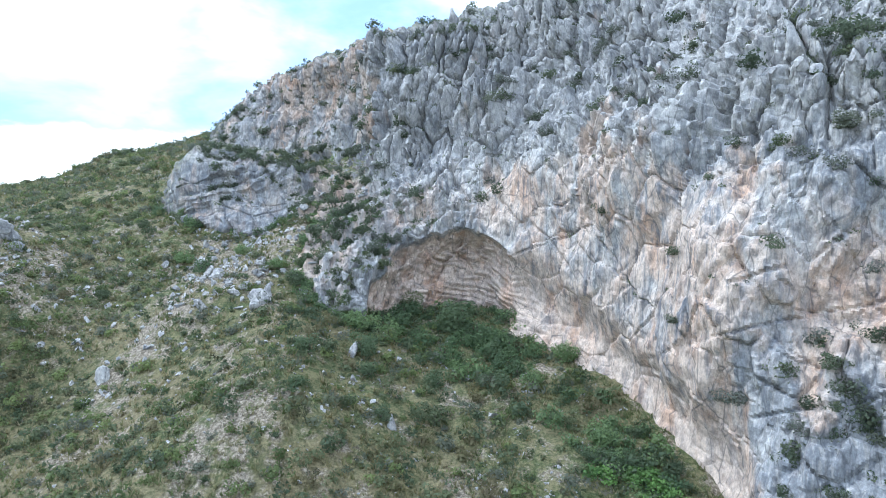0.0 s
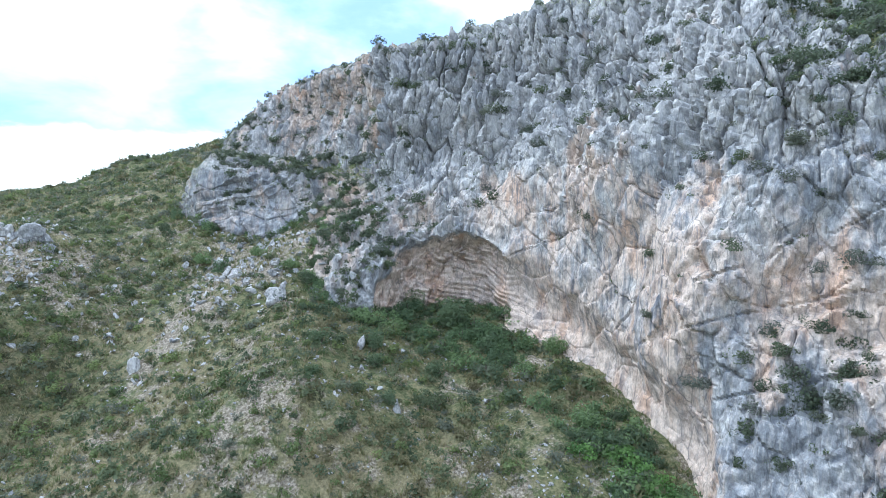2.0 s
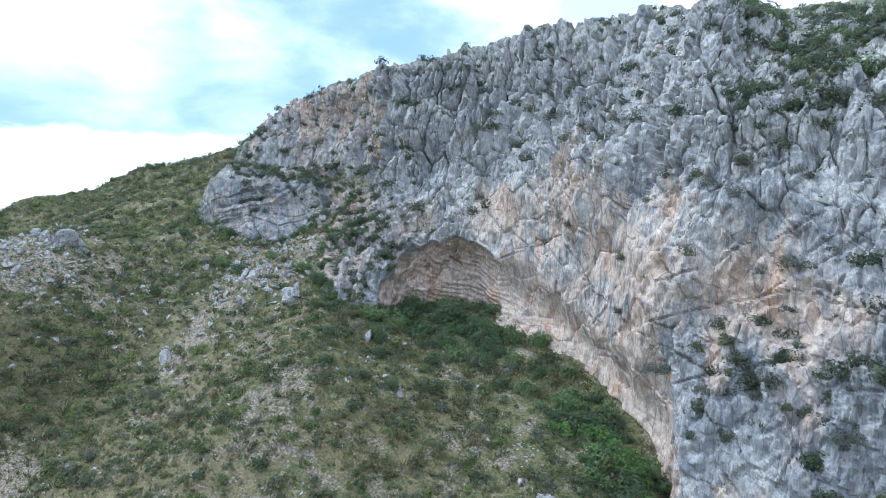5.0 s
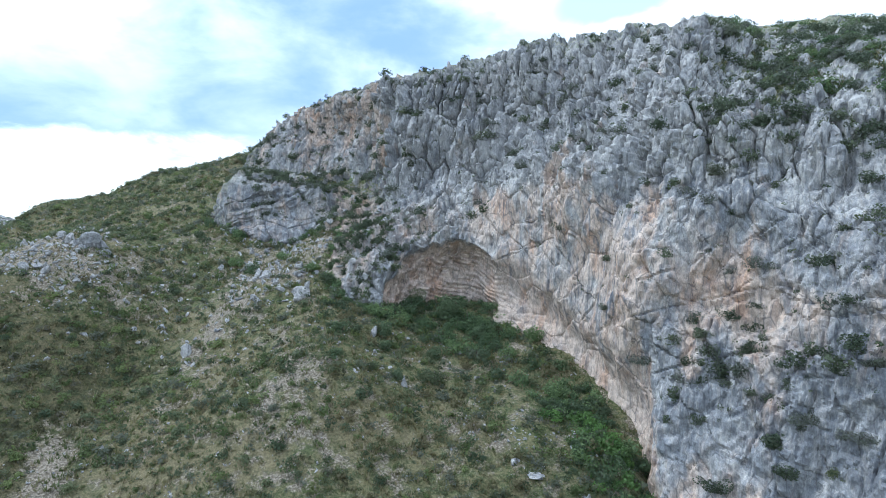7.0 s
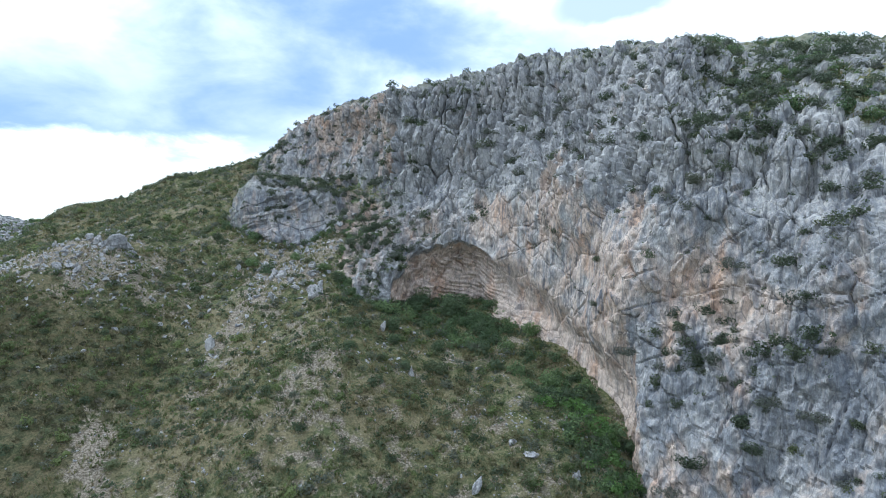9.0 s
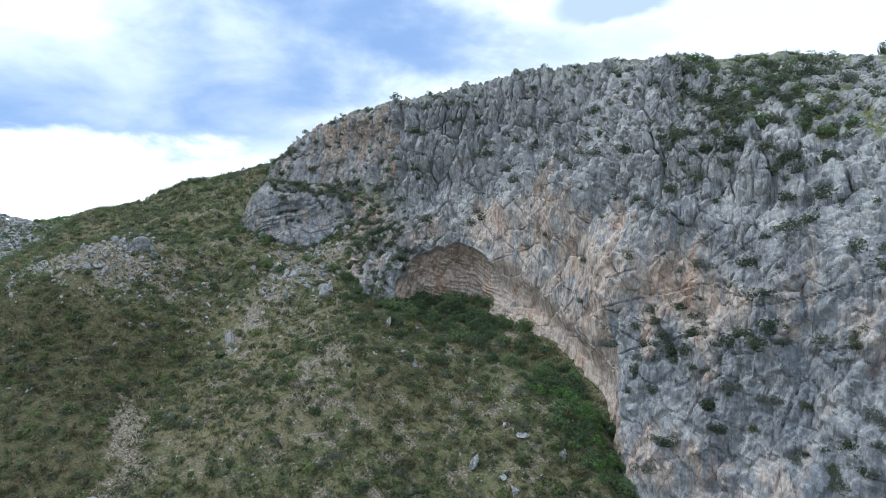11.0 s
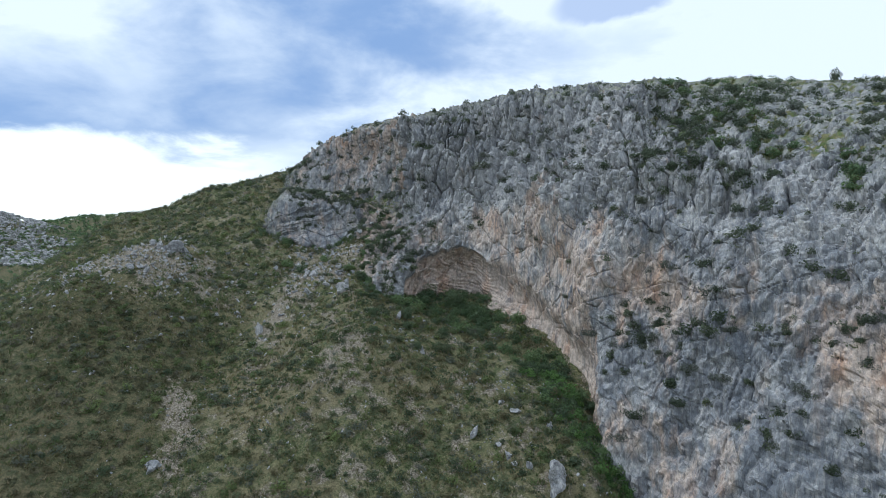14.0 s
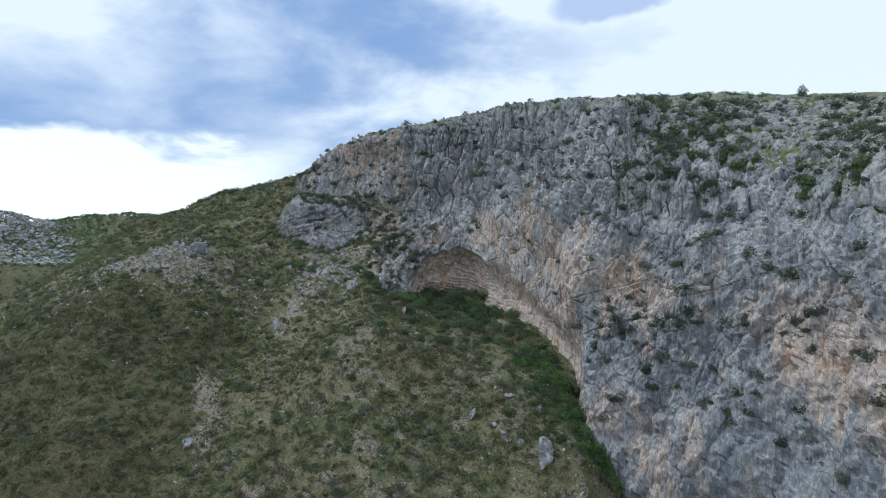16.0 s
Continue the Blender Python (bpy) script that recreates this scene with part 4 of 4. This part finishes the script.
ledge = np.where(((cliff_normals[..., 2].ravel() > 0.55) | ((st > 6.4) & (lv < 3) & (cliff_normals[..., 2].ravel() > 0.36)) | ((e1 > 0.3) & (karst > 0.5) & (cliff_normals[..., 2].ravel() > 0.2))) & (lv > 0.9) & (lv < 4.75) & (st > 0.4) & (st < 11.2) & (arch < 0.01) & (under < 0.25))[0]
pick = rng.permutation(ledge)
mass = fractal(q[pick] / 9, 2, 141)
weight = np.where(lv[pick] > 3.4, np.where(st[pick] > 6.0, 0.65, 0.5), 0.34) + 0.3 * mass + 0.8 * step(3.4, 2.2, st[pick]) * bell(lv[pick], 2.75, 0.4) + 0.6 * bell(st[pick], 3.0, 0.7) * step(2.4, 1.6, lv[pick]) + 0.2 * step(3.6, 4.2, lv[pick]) * step(6.5, 7.5, st[pick]) - 0.3 * bell(st[pick], 7.6, 0.7) * step(3.6, 4.2, lv[pick])
pick = pick[rng.uniform(0, 1, len(pick)) < weight]
pick = pick[(lv[pick] > 3.0) | (st[pick] < 4.3) | (q[pick][:, 2] < -8) | (rng.uniform(0, 1, len(pick)) < 0.4)]
low_wall = pick[(st[pick] > 6.6) & (lv[pick] < 3.1) & (q[pick][:, 2] < -6)]
for i in low_wall[:78]:
    size = rng.uniform(0.8, 1.9)
    shrub(q[i] - 0.25 * size * cliff_normals.reshape(-1, 3)[i] - (0, 0, 0.3 * size), size, rng.uniform() < 0.2, "grey-green shrub hanging on the steep limestone wall", "shrubs on the cliff", rng.uniform(0.8, 1.15))
for i in pick[:60]:
    size = rng.uniform(0.8, 1.9)
    shrub(q[i] - 0.2 * size * cliff_normals.reshape(-1, 3)[i] - (0, 0, 0.3 * size), size, rng.uniform() < 0.3, "shrub growing on a ledge of the limestone cliff", "shrubs on the cliff", rng.uniform(0.7, 1.0))
more = pick[60:1000]
spread("ledge_shrubs", BIG_SHAPES, q[more] - (0, 0, 0.15), np.where(st[more] > 6, 1.4, 1.25) * rng.uniform(0.5, 1.4, len(more)), LEAVES, "dark shrubs in the clefts of the upper cliff", "shrubs", rng.uniform(0, 1, len(more)))
rest = pick[1000:4200]
spread("ledge_scrub", SCRUB_SHAPES, q[rest] - (0, 0, 0.1), 0.25 + 0.65 * rng.uniform(0, 1, len(rest)) ** 2, SCRUB, "small scrub in the cracks and on ledges of the cliff", "scrub",
       rng.uniform(0, 0.8, len(rest)))
flats = np.where((top > 0.5) & (dip > 0.4) & (lv < 4.95) & (fractal(q / 10, 2, 143) > 0.0) & (st < 11.2))[0]
flats = rng.permutation(flats)
spread("plateau_bushes", [crown_shape(200, 660 + i, 8, 0.22, 0.75, 0.85, 0.38) for i in range(5)], q[flats[:300]] - (0, 0, 0.15), 0.7 + 1.3 * rng.uniform(0, 1, 300) ** 1.6, GREEN,
       "rounded green bushes between the rock heads on top of the cliff", "bushes", rng.uniform(0, 0.8, 300))
spread("plateau_grass", [tuft_shape(6, 320 + i) for i in range(4)], q[flats[300:6500]] - (0, 0, 0.05), rng.uniform(0.4, 0.9, len(flats[300:6500])), GRASS,
       "green and dry grass between the rock heads on top of the cliff", "grass", rng.uniform(0, 0.7, len(flats[300:6500])))
meets = np.where((st > 0.6) & (st < 3.4) & (np.abs(q[:, 2] - ground_height(q[:, 0], q[:, 1])) < 0.6) & (lv < 4))[0]
meets = rng.permutation(meets)[:170]
spread("foot_bushes", BIG_SHAPES, q[meets] - (0, 0.3, 0.4), 0.5 + 1.1 * rng.uniform(0, 1, len(meets)) ** 1.6, GREEN, "green shrubs along the foot of the bedded rock band", "shrubs", rng.uniform(0, 0.8, len(meets)))
mixed_face = rng.permutation(np.where((st > 1.9) & (st < 3.3) & (lv > 0.2) & (lv < 2.3) & (arch < 0.005) & (cliff_normals[..., 2].ravel() > 0.05) & (fractal(q / 5, 2, 145) > -0.25))[0])[:210]
for name, mat, some, label in (("face_bushes", GREEN, mixed_face[:95], "green bushes on the broken face beside the cave"), ("face_scrub", SCRUB, mixed_face[95:], "grey-green scrub on the broken face beside the cave")):
    spread(name, BUSH_SHAPES, q[some] - (0, 0, 0.2), 0.4 + 0.9 * rng.uniform(0, 1, len(some)) ** 1.7, mat, label, "bushes", rng.uniform(0, 1, len(some)))
# the skyline
crest_row = np.where((lv > 4.85) & (lv < 5.25) & (st > 0.8) & (st < 11))[0]
crest_row = rng.permutation(crest_row)
spread("crest_bushes", BIG_SHAPES, q[crest_row[60:330]] - (0, 0, 0.15), 0.35 + 0.9 * rng.uniform(0, 1, 270) ** 1.8, LEAVES, "dark rounded bushes along the crest of the cliff", "bushes", rng.uniform(0, 1, 270))
for i in crest_row[:50]:
    shrub(q[i] - (0, 0, 0.2), rng.uniform(0.6, 1.3), False, "dark bush on the skyline of the hill", "bushes on the skyline", rng.uniform(0.8, 1.2))
for x, y, z, size in ((48, 89, 45, 1.5), (15, 122, 49.4, 1.4), (13, 125, 50, 1.3), (-34, 151, 44, 1.9), (40, 95, 46, 1.3), (60, 89, 46, 1.2), (72, 88, 46, 1.5)):
    hit = tree_of_cliff.ray_cast(Vector((x, y, z + 30)), Vector((0, 0, -1)))[0]
    shrub(hit - Vector((0, 0, 0.2)), size, False, "dark rounded bush on the skyline of the hill", "bushes on the skyline", 1.1)
hit = tree_of_cliff.ray_cast(Vector((96, 86, 90)), Vector((0, 0, -1)))[0]
shrub(hit - Vector((0, 0, 0.1)), 1.8, False, "small lone tree with an open crown on the skyline", "bushes on the skyline", 1.7, "tree")
for x, y, size in ((-109, 165, 1.3), (-88.5, 165, 1.3), (-84, 165, 1.0)):
    place = seated(np.array([x]), np.array([y]))[0]
    ob = shrub(place, size, False, "small wind-bent tree with an open crown on the skyline", "bushes on the skyline", 1.6, "tree")
    ob.matrix_basis = ob.matrix_basis @ pose(0, 0, 0, 0, 18, 0)
x = rng.uniform(-125, -50, 22)
for c in seated(x, 166 + rng.uniform(-5, 5, 22)):
    shrub(c, rng.uniform(0.5, 1.3), False, "dark bush on the skyline of the hill", "bushes on the skyline", rng.uniform(0.8, 1.1))

# ---- the far hill beyond the saddle: pale rocks and dark scrub ----
y = rng.uniform(330, 520, 5200)
x = -(y + 70) * rng.uniform(0.58, 0.84, 5200)
kept = step(0.60, 0.66, -x / (y + 70) + 0.035 * patch(x, y, 25, 151)) > rng.uniform(0.1, 0.9, len(x))
x, y = x[kept][:2300], y[kept][:2300]
spread("far_rocks", [rock_shape(1, 430 + i, 0.8) for i in range(4)], seated(x, y, 0), rng.uniform(1.8, 4.2, len(x)), STONE, "pale limestone rocks on the far hill", "rocks")
x, y = np.r_[rng.uniform(-720, -230, 2600), rng.uniform(-370, -150, 4800), rng.uniform(-440, -260, 500)], np.r_[rng.uniform(640, 1000, 2600), rng.uniform(280, 540, 4800), rng.uniform(330, 520, 500)]
tones = np.clip(rng.uniform(0.1, 0.8, len(x)), 0, 1)
spread("far_scrub", [crown_shape(13, 240 + i, 4, 0.85, 0.8) for i in range(3)], seated(x, y, 0.2), np.where(y > 600, 2.6, 1.0) * (0.6 + 1.5 * rng.uniform(0, 1, len(x)) ** 2), GREEN,
       "dark scrub and woods on the far hills", "scrub", tones)

# ---- blocks of the karst that stand proud of the upper cliff ----
BLOCKS = [rock_shape(2, 800 + i, 1.15) for i in range(8)]
block_meshes = [mesh_of("stone", v, f, STONE) for v, f in BLOCKS]
high = np.where((lv > 3.0) & (lv < 4.75) & (st > 1.2) & (st < 10.9) & (cliff_normals[..., 2].ravel() > 0.1))[0]
high = rng.permutation(high)[:1150]
nearest = high[(st[high] > 5.2) & (st[high] < 10.4)][:290]
for i in nearest:
    m = pose(*(q[i] - 0.25 * cliff_normals.reshape(-1, 3)[i]), *rng.uniform(-14, 14, 2), rng.uniform(0, 360)) @ Matrix.Diagonal((*(rng.uniform(0.5, 1.25) * np.array([1, 1, rng.uniform(0.8, 1.3)])), 1))
    part("stone", block_meshes[int(rng.integers(0, 8))], cliff, m=m)
others = np.setdiff1d(high, nearest)
blocks_far = spread("stone_blocks", BLOCKS, q[others] - 0.25 * cliff_normals.reshape(-1, 3)[others], rng.uniform(0.5, 1.2, len(others)), STONE,
                    "grey limestone blocks of the upper cliff", "stones", tilt=0.15)
blocks_far.parent = cliff
del blocks_far["category"]
